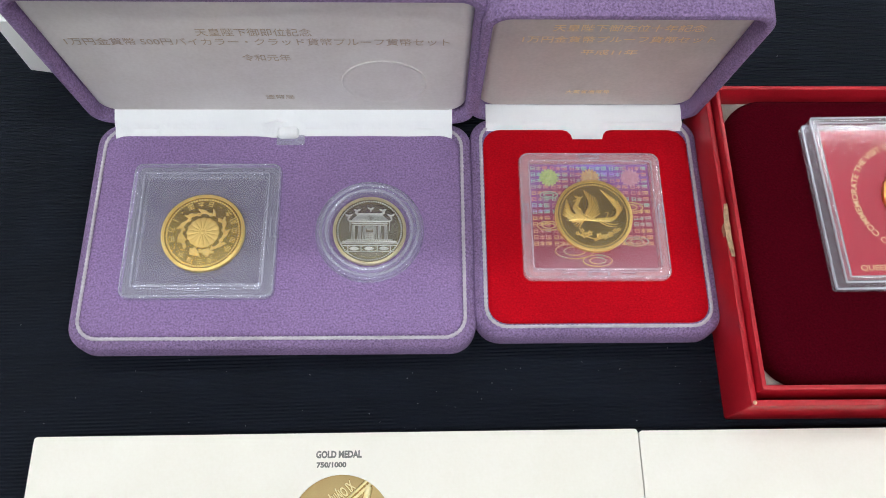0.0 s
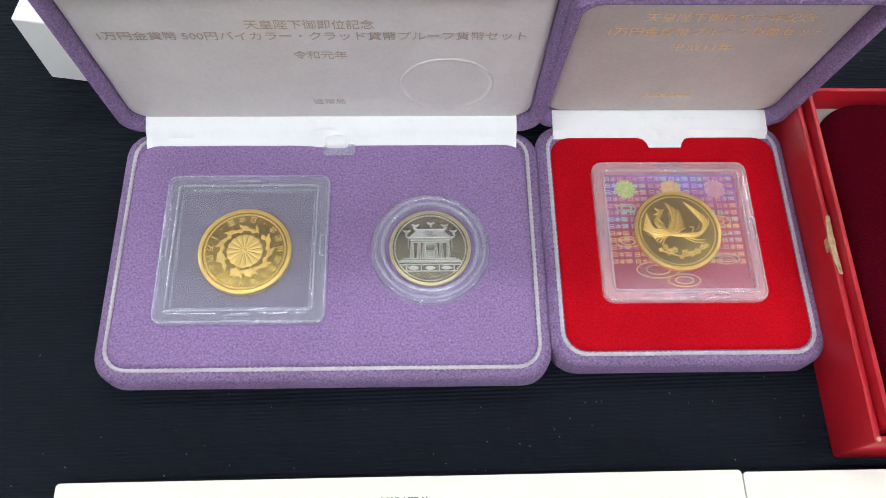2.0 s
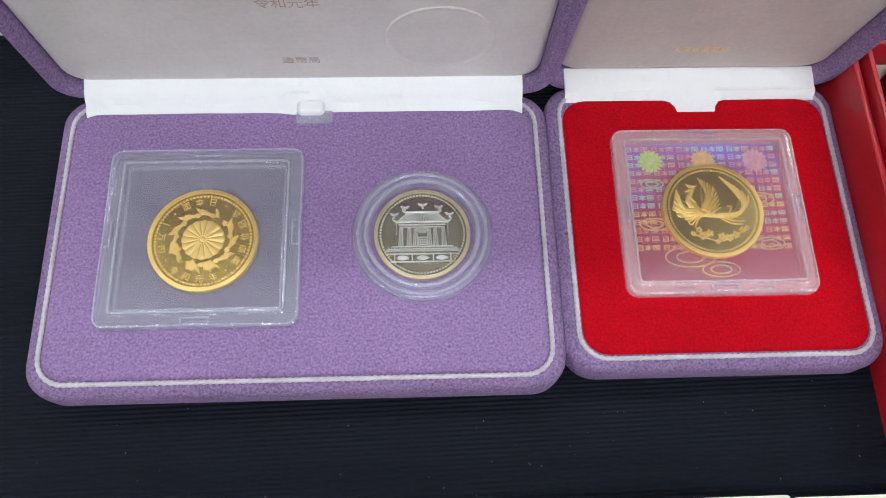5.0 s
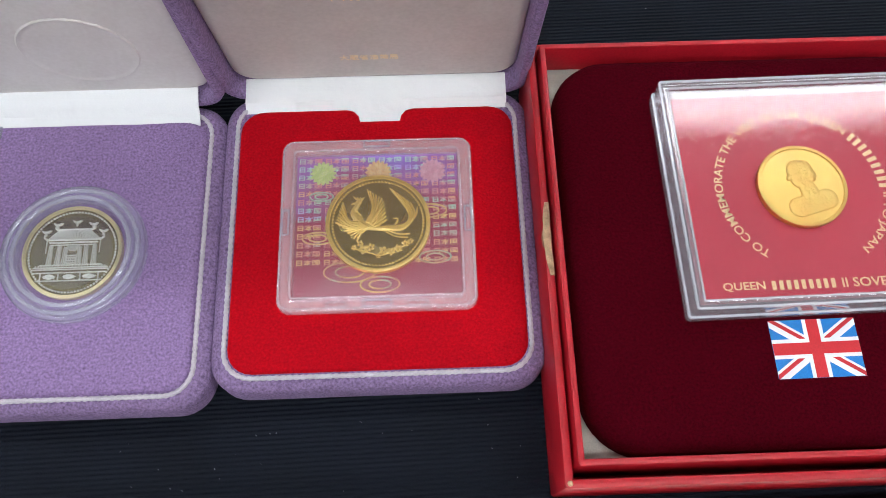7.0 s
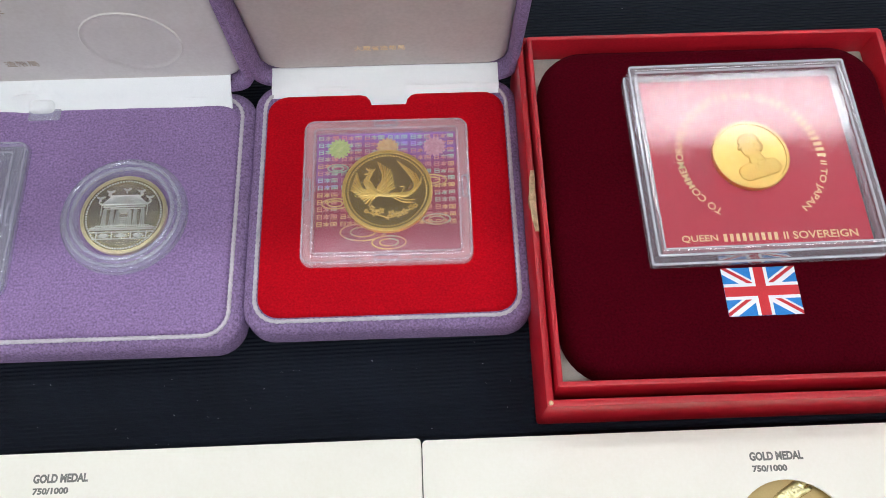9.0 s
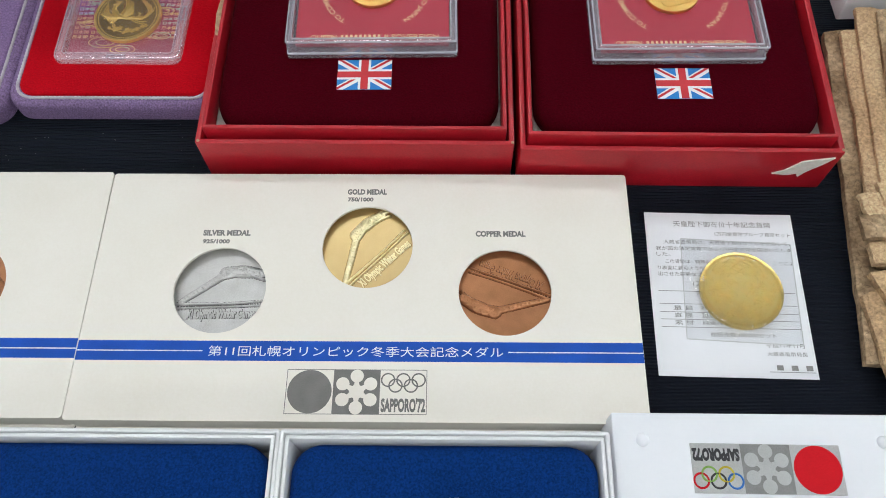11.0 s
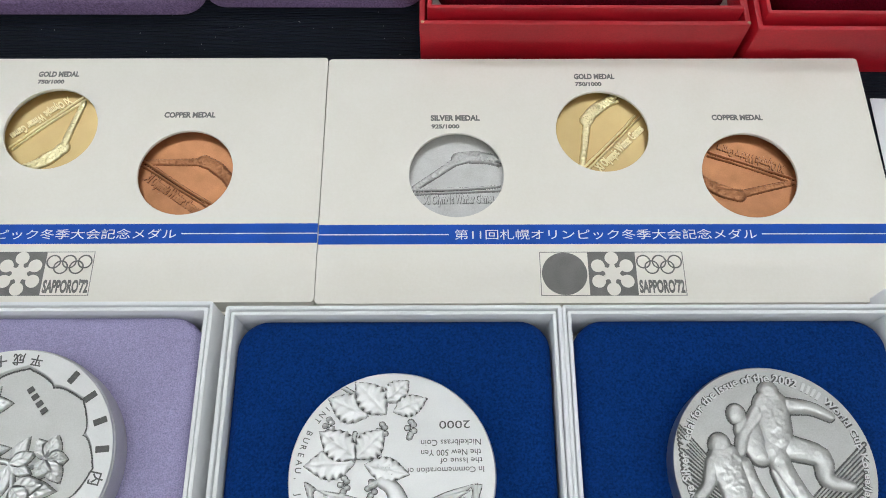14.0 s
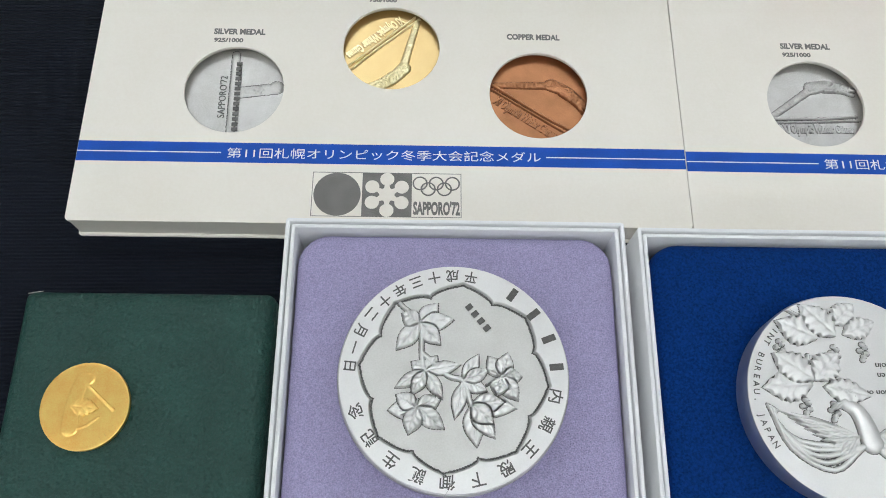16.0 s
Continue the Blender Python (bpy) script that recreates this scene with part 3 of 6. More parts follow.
def relief(radius, forms, rings=70, spokes=260, rough=0.0, floor_of=None, inner=0.98):
    """The raised forms alone, as a mesh that starts a hair under the field at z = 0. Forms are in units of the radius."""
    r = np.linspace(0.004, inner, rings)
    a = np.linspace(0, 2 * math.pi, spokes, endpoint=False)
    R, A = np.meshgrid(r, a, indexing="ij")
    X, Y = R * np.cos(A), R * np.sin(A)
    H = np.zeros_like(X)
    for kind, *q in forms:
        if kind in "ot":
            # a leaf over others, with a clear line round it
            (_, *wide), = spread([("p", *q)], 0.008, 1.0)
            H = np.where(leaf_rise(X, Y, wide, 0.0) > 0, np.minimum(H, 0.0), H)
            H = np.maximum(H, leaf_rise(X, Y, q, 0.14 if kind == "t" else 0.0))
        else:
            H = np.maximum(H, RISE[kind](X, Y, q))
    if rough:
        grain = np.array([[0.45 - 1.6 * abs(noise.noise((x * 11, y * 11, 3.0))) + 0.5 * noise.noise((x * 30, y * 30, 1.0)) for x, y in zip(rx, ry)] for rx, ry in zip(X, Y)])
        H = H + rough * grain * np.clip(H * 6, 0, 1)
    if floor_of is not None:
        H = floor_of(X, Y, H)
    Z = np.where(H > 1e-4, H, -0.004)
    bm = bmesh.new()
    keep = H > 1e-4
    V = {}
    def vert(i, j):
        if (i, j) not in V:
            V[i, j] = bm.verts.new((X[i, j] * radius, Y[i, j] * radius, Z[i, j] * radius))
        return V[i, j]
    for i in range(rings - 1):
        for j in range(spokes):
            k = (j + 1) % spokes
            if keep[i, j] or keep[i + 1, j] or keep[i, k] or keep[i + 1, k]:
                bm.faces.new((vert(i, j), vert(i + 1, j), vert(i + 1, k), vert(i, k)))
    return bm


def coin_disc(r, h, rim=0.06, lip=0.25, n=96):
    """A struck disc with a raised rim and a sunk field at h - lip."""
    return lathe([(r * 0.985, 0), (r, h * 0.12), (r, h * 0.88), (r * 0.985, h), (r * (1 - rim), h), (r * (1 - rim - 0.012), h - lip)], n)


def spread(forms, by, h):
    """The same forms a little wider and almost flat, to paint dark edge shading round raised work."""
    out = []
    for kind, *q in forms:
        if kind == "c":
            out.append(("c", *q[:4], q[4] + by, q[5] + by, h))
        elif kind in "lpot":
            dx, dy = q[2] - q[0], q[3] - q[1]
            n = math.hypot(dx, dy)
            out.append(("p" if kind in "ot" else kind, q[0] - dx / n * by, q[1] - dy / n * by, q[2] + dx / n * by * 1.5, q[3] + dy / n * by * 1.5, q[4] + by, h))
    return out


def chain(points, r0, r1, h):
    """Capsules end to end along a smooth curve through the points."""
    if len(points) > 2:
        P = [Vector(p).to_2d() for p in points]
        P = [2 * P[0] - P[1]] + P + [2 * P[-1] - P[-2]]
        fine = []
        for a, b, c, d in zip(P, P[1:], P[2:], P[3:]):
            for s in range(4):
                u = s / 4
                fine.append(tuple(0.5 * (2 * b + (c - a) * u + (2 * a - 5 * b + 4 * c - d) * u * u + (3 * b - a - 3 * c + d) * u ** 3)))
        points = fine + [tuple(P[-2])]
    n = len(points) - 1
    return [("c", *points[i], *points[i + 1], r0 + (r1 - r0) * i / n, r0 + (r1 - r0) * (i + 1) / n, h) for i in range(n)]


# ---- the back row ----
def hinged_case(name, cx, w, y0, y1, turn, h, lean, rim_y, label, pad_mat, strip_w, notch, gap, rim_w, lining_z, lid_w, cloth_top):
    """An open velvet presentation case: lower shell with a corded edge, padded tray, hinge cloth and upright lid."""
    d = y1 - y0
    mid = (y0 + y1) / 2
    case = thing(name, cx, mid, 0, turn, label, "coin case", "hinged coin cases")
    part("shell", slab(w, d, 0, 8.6, 7.5, 2.8, n=8, bn=5, foot=0.7), "purple", case)
    pw = w - 6.4
    outer = ring_points(pw, d - 5.6, 6.0, 10)
    dense = []
    for i, p in enumerate(outer):
        q = outer[(i + 1) % len(outer)]
        k = max(1, int(math.dist(p, q) / 0.3))
        dense += [(p[0] + (q[0] - p[0]) * j / k, p[1] + (q[1] - p[1]) * j / k, 8.75) for j in range(k)]
    part("piping", tube(dense, 0.50, True, 8, twist=4.6, strands=2), "cord", case, "white twisted cord edging")
    # padded tray, with a notch in its back edge where the cloth shows
    edge = ring_points(pw - 1.3, d - 8.6, 5.4, 6, 0, -0.7)
    yb = max(p[1] for p in edge)
    if notch:
        nx, nw, nd = notch
        k = min(i for i, p in enumerate(edge) if p[1] > yb - 1e-3)
        edge = edge[:k + 1] + [(nx + nw / 2 + 3.0, yb), (nx + nw / 2 + 1.4, yb - 0.4), (nx + nw / 2 + 0.4, yb - 1.6), (nx + nw / 2, yb - nd), (nx - nw / 2, yb - nd), (nx - nw / 2 - 0.4, yb - 1.6), (nx - nw / 2 - 1.4, yb - 0.4), (nx - nw / 2 - 3.0, yb)] + edge[k + 1:]
    rings = []
    for inset, z in ((0.0, 6.5), (0.0, 8.3), (0.15, 8.8), (0.5, 9.2), (1.0, 9.42), (1.6, 9.5)):
        rings.append([(x * (1 - inset / (pw / 2)), -0.5 + (y + 0.5) * (1 - inset / (d / 2)), z) for x, y in edge])
    part("tray", loft(bmesh.new(), rings), pad_mat, case)
    # cloth over the hinge
    bm = bmesh.new()
    n = 60
    rim = rim_y - mid
    prof = [(yb - (nd + 0.4 if notch else 1.0), 8.8), (yb - 0.2, 9.5), (yb + 1.6, 10.2), *cloth_top(rim)]
    if notch:
        prof[0], prof[1] = (yb - nd - 0.4, 9.15), (yb - 0.6, 9.3)
    rows = []
    for k, (y, z) in enumerate(prof):
        row = []
        for i in range(n + 1):
            y, z = prof[k]
            bulge = math.exp(-((i - n * 0.48) / 2.2) ** 2)
            wav = 0.5 * noise.noise((i * 0.22, k * 0.8, cx)) + (1.9 * bulge if 1 < k < 4 and not notch else 0)
            x = -strip_w / 2 + strip_w * i / n
            if notch and k < 2 and abs(x - nx) > nw / 2 + 1.5:
                y, z, wav = yb - 0.4 + 0.2 * k, 8.7, 0
            elif notch and k < 2:
                y, z, wav = prof[k][0], prof[k][1], 0
            row.append((x, y - (1.2 * bulge if k < 2 and not notch else 0), z + (wav if 0 < k < 5 else 0)))
        rows.append(row)
    verts = [[bm.verts.new(p) for p in row] for row in rows]
    for a, b in zip(verts, verts[1:]):
        for i in range(n):
            bm.faces.new((a[i], a[i + 1], b[i + 1], b[i]))
    made = bmesh.ops.extrude_face_region(bm, geom=bm.faces[:])
    for v in made["geom"]:
        if isinstance(v, bmesh.types.BMVert):
            v.co.z -= 0.6
    part("hinge_cloth", bm, "strip", case, "white hinge cloth")
    # lid, modelled lying and stood up on its hinge
    s, c = math.sin(radians(lean)), math.cos(radians(lean))
    high = h - gap
    lid = part("lid", frame_ring(lid_w, high, 0, 12.0, rim_w, 7.0, min(1.8, rim_w * 0.45), cy=gap / 2, n=8, bm=slab(lid_w - 3, high - 3, -3.0, 0.2, 6, 0.2, cy=gap / 2)), "purple", case, at=(0, rim + 12.0 - s * h / 2, 4.0 + c * h / 2), turn=(90 + lean, 0, 0))
    part("lid_lining", slab(lid_w - 2 * rim_w + 0.3, high - 2 * rim_w + 0.3, 0.3, lining_z, 6.2, min(2.4, lining_z * 0.5), bn=6, n=8, cy=gap / 2), "satin_warm" if notch else "satin", lid, "pale satin lining")
    return case, lid, h


case_a, lid_a, h_a = hinged_case("two_coin_case", 3.1, 114.6, 100.5, 172.4, -1.4, 71.5, 4.3, 171.5, "open purple suede case holding a gold and a bicolour coin", "purple_pad", 102.5, None, 5.5, 2.8, 9.0, 116.0, lambda q: [(q - 1.7, 11.3), (q - 0.2, 12.3), (q + 2.6, 13.2)])
case_b, lid_b, h_b = hinged_case("one_coin_case", 95.4, 70.8, 101.2, 172.2, -1.4, 71.3, 9.3, 171.8, "open purple suede case with a red felt tray", "red_felt", 61.0, (0.8, 9.4, 3.2), 5.0, 2.5, 8.0, 70.8, lambda q: [(q - 1.6, 10.2), (q + 0.6, 10.7), (q + 3.2, 10.9)])
part("cloth_loop", slab(6.4, 3.6, 9.55, 11.6, 1.2, 1.0, 1.2, 31.0, n=5, bn=4), "strip", case_a, "folded white cloth loop")
part("tab", slab(8.5, 3.4, 9.52, 9.95, 0.5, 0.15, 2.0, 28.8), "capsule_ridge", case_a, "clear plastic lifting tab", shadow=False)


def lid_words(lid, h, cx, lines, mat, z):
    """Foil lettering on a lid lining; each line: text, left and right end in the plan, height up the lid, letter height."""
    for text, x0, x1, up, high in lines:
        part("lettering", words(text, high, x0 - cx, up - h / 2, z, 0.05, x1 - x0), mat, lid)


lid_words(lid_a, h_a, 0, [("天皇陛下御即位記念", -15.3, 14.0, 50.6, 3.5), ("1万円金貨幣 500円バイカラー・クラッド貨幣プルーフ貨幣セット", -49.8, 49.4, 46.3, 3.3), ("令和元年", -6.0, 6.9, 38.5, 3.3), ("造幣局", -3.9, 4.4, 16.9, 2.6)], "print_silver", 9.02)
lid_words(lid_b, h_b, 0, [("天皇陛下御在位十年記念", -17.2, 21.2, 56.5, 3.5), ("1万円金貨幣プルーフ貨幣セット", -24.2, 25.9, 50.5, 3.4), ("平成11年", -7.7, 7.4, 43.4, 3.0), ("大蔵省造幣局", -7.3, 5.7, 17.8, 2.4)], "print_gold", 8.02)
bm = lathe([(12.1, 8.7), (12.1, 9.05), (11.8, 9.3), (11.3, 9.15), (10.9, 9.05)], 64)
bm.transform(Matrix.Translation((31.3, 26.7 - h_a / 2, 0)))
part("seal_oval", bm, "satin", lid_a, "embossed blank oval")


def square_capsule(name, x, y, z, turn, w, d, ring, frame_mat, label):
    """A flat square coin holder: a thick outer frame with clips round a thin clear window."""
    c = thing(name, x, y, z, turn, label, "coin capsule")
    clear = frame_mat == "capsule_clear"
    part("frame", frame_ring(w, d, 0.15, 2.1, ring, 2.8, 0.5, n=6), frame_mat, c, shadow=False)
    part("inner_lip", frame_ring(w - 2 * ring + 1.4, d - 2 * ring + 1.4, 2.25, 2.7, 0.55, 1.2, 0.2, n=4), "capsule_ridge" if clear else frame_mat, c, shadow=False)
    part("outer_lip", frame_ring(w - 0.7, d - 0.7, 2.25, 2.5, 0.4, 2.5, 0.12, n=6), "capsule_ridge" if clear else frame_mat, c, shadow=False)
    if clear:
        part("base", slab(w - 1.2, d - 1.2, 0.22, 0.34, 2.4, 0.03, n=6, bn=1, foot=0.02), "capsule_base", c, shadow=False)
        part("step", frame_ring(w - 2 * ring - 0.3, d - 2 * ring - 0.3, 0.5, 1.5, 0.6, 0.8, 0.25, n=3), "capsule_ridge", c, shadow=False)
    part("window", slab(w - 2 * ring + 0.1, d - 2 * ring + 0.1, 1.85, 2.05, 0.8, 0.05, n=3, bn=1, foot=0.03), "capsule_window", c, shadow=False)
    for dx, dy, a in ((0, d / 2 - 1.4, 0), (0, -d / 2 + 1.4, 0), (w / 2 - 1.4, 0, 90), (-w / 2 + 1.4, 0, 90)):
        part("clip", frame_ring(6.2, 1.9, 2.25, 2.7, 0.45, 0.3, 0.15, n=2), "capsule_ridge", c, at=(dx, dy, 0), turn=(0, 0, a), shadow=False)
    if not clear:
        for dx in (-9.5, 9.5):
            part("clip", frame_ring(4.6, 1.4, 2.25, 2.6, 0.4, 0.3, 0.15, n=2), frame_mat, c, at=(dx * 0.9, -d / 2 + 1.3, 0), shadow=False)
    return c


square_capsule("coin_capsule", -18.3, 135.8, 9.56, -1.4, 43.6, 42.2, 3.9, "capsule_clear", "clear square plastic capsule over a gold coin")
capsule_b = square_capsule("coin_capsule", 95.5, 137.3, 9.56, -1.6, 42.6, 40.6, 3.3, "capsule_frost", "frosted square plastic capsule over a holographic card")


def struck_coin(name, x, y, z, turn, r, h, field, raised, forms, label, lip=0.22, rim=0.065, rings=80, spokes=480, edge_mat=None, category="coin", rough=0.0):
    c = thing(name, x, y, z, turn, label, category)
    part("disc", coin_disc(r, h, rim, lip), field, c)
    part("relief", relief(r, forms, rings, spokes, rough), raised, c, at=(0, 0, h - lip))
    part("rim", lathe([(r * 1.004, h * 0.15), (r * 1.004, h + 0.02), (r * 0.99, h + 0.06), (r * (1 - rim), h + 0.06), (r * (1 - rim - 0.01), h - 0.1)], 120, closed=False), edge_mat or raised, c)
    return c


def petals(n, r0, r1, w, h, x=0.0, y=0.0, first=0.0):
    return [("p", x + r0 * math.cos(a), y + r0 * math.sin(a), x + r1 * math.cos(a), y + r1 * math.sin(a), w, h) for a in (first + 2 * math.pi * i / n for i in range(n))]


wreath = []
for i in range(22):
    a = radians(i * 16.4)
    s = 1 if i % 2 else -1
    if i % 11 == 3:
        continue
    wreath.append(("l", 0.49 * math.cos(a), 0.49 * math.sin(a), (0.56 + 0.05 * s) * math.cos(a + 0.26), (0.56 + 0.05 * s) * math.sin(a + 0.26), 0.046, 0.026))
    wreath.append(("p", 0.50 * math.cos(a - 0.1), 0.50 * math.sin(a - 0.1), (0.60 - 0.06 * s) * math.cos(a + 0.12), (0.60 - 0.06 * s) * math.sin(a + 0.12), 0.032, 0.024))
    wreath += chain([(0.51 * math.cos(a - 0.12), 0.51 * math.sin(a - 0.12)), (0.52 * math.cos(a + 0.2), 0.52 * math.sin(a + 0.2))], 0.010, 0.010, 0.02)
for a in (200, 250, 285):
    wreath += petals(5, 0.01, 0.12, 0.05, 0.022, 0.53 * math.cos(radians(a)), 0.53 * math.sin(radians(a)))
chrysanthemum = [("c", 0.08 * math.cos(a), 0.08 * math.sin(a), 0.33 * math.cos(a), 0.33 * math.sin(a), 0.018, 0.068, 0.034) for a in (math.pi * k / 8 for k in range(16))] + [("c", 0, 0, 0.001, 0, 0.055, 0.055, 0.036), ("c", 0, 0, 0.001, 0, 0.375, 0.375, 0.024)]
coin_a = struck_coin("gold_coin", -18.2, 134.8, 9.6, -1.4, 11.9, 1.55, "gold", "gold_matt", chrysanthemum + wreath + [("b", 0.872, 0.0235, 84, 0.024)], "gold proof coin with a chrysanthemum and leaf wreath")
part("lettering", around("日本国・1万円・令和元年・御即位記念・", 0.755 * 11.9, 80, -18.9, 1.75, 1.3, inward=True, depth=0.12), "gold_matt", coin_a)

pavilion = []
pavilion += [("c", 0.036 * k * 0.62, 0.47, 0.036 * k, 0.29, 0.009, 0.011, 0.030) for k in range(-14, 15)]
pavilion += [("c", -0.33, 0.485, 0.33, 0.485, 0.022, 0.022, 0.036), ("c", -0.54, 0.265, 0.54, 0.265, 0.020, 0.020, 0.036), ("c", -0.48, 0.205, 0.48, 0.205, 0.016, 0.016, 0.030), ("c", -0.46, 0.15, 0.46, 0.15, 0.012, 0.012, 0.026)]
for s in (-1, 1):
    pavilion += chain([(0.52 * s, 0.27), (0.60 * s, 0.31), (0.60 * s, 0.38)], 0.022, 0.012, 0.032) + chain([(0.34 * s, 0.48), (0.40 * s, 0.52), (0.39 * s, 0.58)], 0.02, 0.012, 0.032)
    pavilion += [("c", 0.54 * s, 0.24, 0.54 * s, -0.02, 0.008, 0.008, 0.024)]
    for px, top in ((0.44, 0.14), (0.27, 0.12), (0.14, 0.10)):
        pavilion += [("c", (px + 0.026 * k) * s, top, (px + 0.042 * k + 0.01) * s, -0.27, 0.010, 0.013, 0.034 if k % 2 else 0.022) for k in range(-1, 2)]
pavilion += [("c", -0.09 + 0.045 * k, -0.08, -0.09 + 0.045 * k, -0.24, 0.009, 0.009, 0.03) for k in range(5)] + [("c", -0.10, -0.08 - 0.055 * k, 0.10, -0.08 - 0.055 * k, 0.010, 0.010, 0.032) for k in range(4)]
pavilion += [("c", 0.025 * k, 0.13, 0.012 * k, 0.02, 0.008, 0.006, 0.028) for k in range(-5, 6)]
for half, y in ((0.62, -0.285), (0.74, -0.34), (0.76, -0.38), (0.74, -0.45), (0.66, -0.62)):
    pavilion += [("c", -half, y, half, y, 0.012, 0.012, 0.028)]
pavilion += [("c", -0.70 + 0.058 * k, -0.345, -0.70 + 0.058 * k, -0.30, 0.008, 0.008, 0.026) for k in range(25)] + [("c", x, -0.45, x, -0.62, 0.012, 0.012, 0.028) for x in (-0.58, -0.22, 0.22, 0.58)]
for cx in (-0.40, 0.40, 0.0):
    pavilion += [("p", cx - 0.14, -0.535, cx + 0.14, -0.535, 0.055, 0.018)] + chain([(cx - 0.10, -0.56), (cx, -0.50), (cx + 0.10, -0.56)], 0.010, 0.010, 0.03)
for px, py in ((-0.58, 0.42), (-0.36, 0.58), (0.36, 0.58), (0.58, 0.42), (0.02, 0.63)):
    pavilion += [("p", px, py, px - 0.10, py + 0.055, 0.024, 0.03), ("p", px, py, px + 0.10, py + 0.055, 0.024, 0.03), ("c", px, py - 0.05, px, py + 0.03, 0.022, 0.016, 0.03)]
struck_coin("bicolour_coin", 29.8, 134.2, 9.52, -1.4, 10.6, 1.5, "nickel", "nickel_matt", pavilion + [("b", 0.872, 0.0235, 84, 0.024)], "bicolour proof coin with a raised pavilion", edge_mat="brass", rings=120, spokes=640)
bi = bpy.data.objects["bicolour_coin"]
part("outer_ring", lathe([(10.05, 1.2), (10.0, 1.3), (8.4, 1.3), (8.35, 1.2)], 96, closed=False), "brass_mirror", bi, "brass-coloured outer ring")

round_cap = thing("round_capsule", 29.8, 134.2, 9.66, 0, "clear round plastic capsule over a bicolour coin", "coin capsule")
part("base_ring", lathe([(1.06 * q, z) for q, z in [(14.5, 0), (14.5, 1.3), (14.1, 1.6), (12.6, 1.6), (12.2, 1.0), (11.0, 0.9), (11.0, 0)]], 96, hoop=True), "capsule_clear", round_cap, shadow=False)
part("top_ring", lathe([(1.06 * q, z) for q, z in [(13.7, 1.75), (13.7, 2.2), (13.3, 2.55), (12.9, 2.2), (12.9, 1.75)]], 96, hoop=True), "capsule_ridge", round_cap, shadow=False)
part("inner_ring", lathe([(1.06 * q, z) for q, z in [(12.1, 1.75), (12.1, 2.5), (11.7, 2.8), (11.25, 2.5), (11.25, 1.75)]], 96, hoop=True), "capsule_ridge", round_cap, shadow=False)
part("base_rim", lathe([(1.06 * q, z) for q, z in [(14.9, 0.0), (14.9, 0.9), (14.75, 1.2), (14.6, 0.9), (14.6, 0.0)]], 96, hoop=True), "capsule_ridge", round_cap, shadow=False)
part("window", lathe([(1.06 * q, z) for q, z in [(11.15, 1.95), (11.15, 2.2)]], 72), "capsule_window", round_cap, shadow=False)
for a in (8, 188):
    part("clip", slab(0.9, 3.2, 1.7, 2.9, 0.3, 0.2, n=2), "capsule_window", round_cap, at=(14.4 * math.cos(radians(a)), 14.4 * math.sin(radians(a)), 0), turn=(0, 0, a), shadow=False)

# long-tailed bird with spread wings over blossoms
def fan(starts, mids, tips, n, r0, r1, h):
    """Feathers side by side: curved chains between a first and a last line, alternately high and low."""
    at = lambda pts, u: tuple(Vector(pts[0]).lerp(Vector(pts[1]), u * 2) if u < 0.5 else Vector(pts[1]).lerp(Vector(pts[2]), u * 2 - 1))
    out = []
    for k in range(n):
        u = k / (n - 1)
        out += chain([at(starts, u), at(mids, u), at(tips, u)], r0, r1, h if k % 2 else h * 0.55)
    return out


wing_ground = [("c", -0.30, 0.0, -0.66, 0.18, 0.10, 0.07, 0.016), ("c", -0.30, -0.02, -0.66, -0.08, 0.10, 0.08, 0.016), ("c", -0.26, -0.06, -0.46, -0.24, 0.10, 0.08, 0.016), ("c", -0.12, 0.04, -0.12, 0.56, 0.09, 0.05, 0.016), ("c", -0.08, 0.0, 0.04, 0.34, 0.09, 0.08, 0.016), ("c", 0.14, -0.12, 0.48, -0.08, 0.06, 0.08, 0.016), ("c", 0.48, -0.08, 0.62, 0.20, 0.08, 0.07, 0.016)]
bird = chain([(-0.40, 0.10), (-0.28, -0.04), (-0.08, -0.10), (0.20, -0.15)], 0.10, 0.04, 0.026)
bird += chain([(-0.42, 0.10), (-0.47, 0.20), (-0.42, 0.33), (-0.37, 0.42)], 0.07, 0.045, 0.034)
bird += [("c", -0.38, 0.43, -0.35, 0.44, 0.055, 0.04, 0.036), ("p", -0.40, 0.43, -0.52, 0.40, 0.02, 0.03)] + [("p", -0.36, 0.46, -0.48 + 0.075 * k, 0.57 - 0.01 * k, 0.018, 0.028) for k in range(4)]
bird += [("c", -0.46 + 0.05 * (k % 3), 0.30 - 0.055 * k, -0.43 + 0.05 * (k % 3), 0.28 - 0.055 * k, 0.018, 0.014, 0.042) for k in range(8)]
bird += fan([(-0.36, 0.02), (-0.28, -0.04), (-0.18, -0.10)], [(-0.56, 0.06), (-0.50, -0.10), (-0.30, -0.18)], [(-0.68, 0.44), (-0.80, 0.02), (-0.40, -0.36)], 15, 0.030, 0.017, 0.040)
bird += fan([(-0.22, 0.02), (-0.16, 0.0), (-0.06, -0.08)], [(-0.10, 0.32), (-0.02, 0.24), (0.04, -0.02)], [(-0.20, 0.70), (0.10, 0.48), (0.16, 0.05)], 12, 0.030, 0.017, 0.040)
for k in range(9):
    u = k / 8
    bird += chain([(0.10, -0.13 + 0.03 * u), (0.46 + 0.06 * u, -0.15 + 0.10 * u), (0.72 - 0.14 * u, 0.12 + 0.10 * u), (0.76 - 0.52 * u ** 0.7, 0.30 + 0.42 * u ** 0.7)], 0.032, 0.014, 0.040 if k % 2 else 0.024)
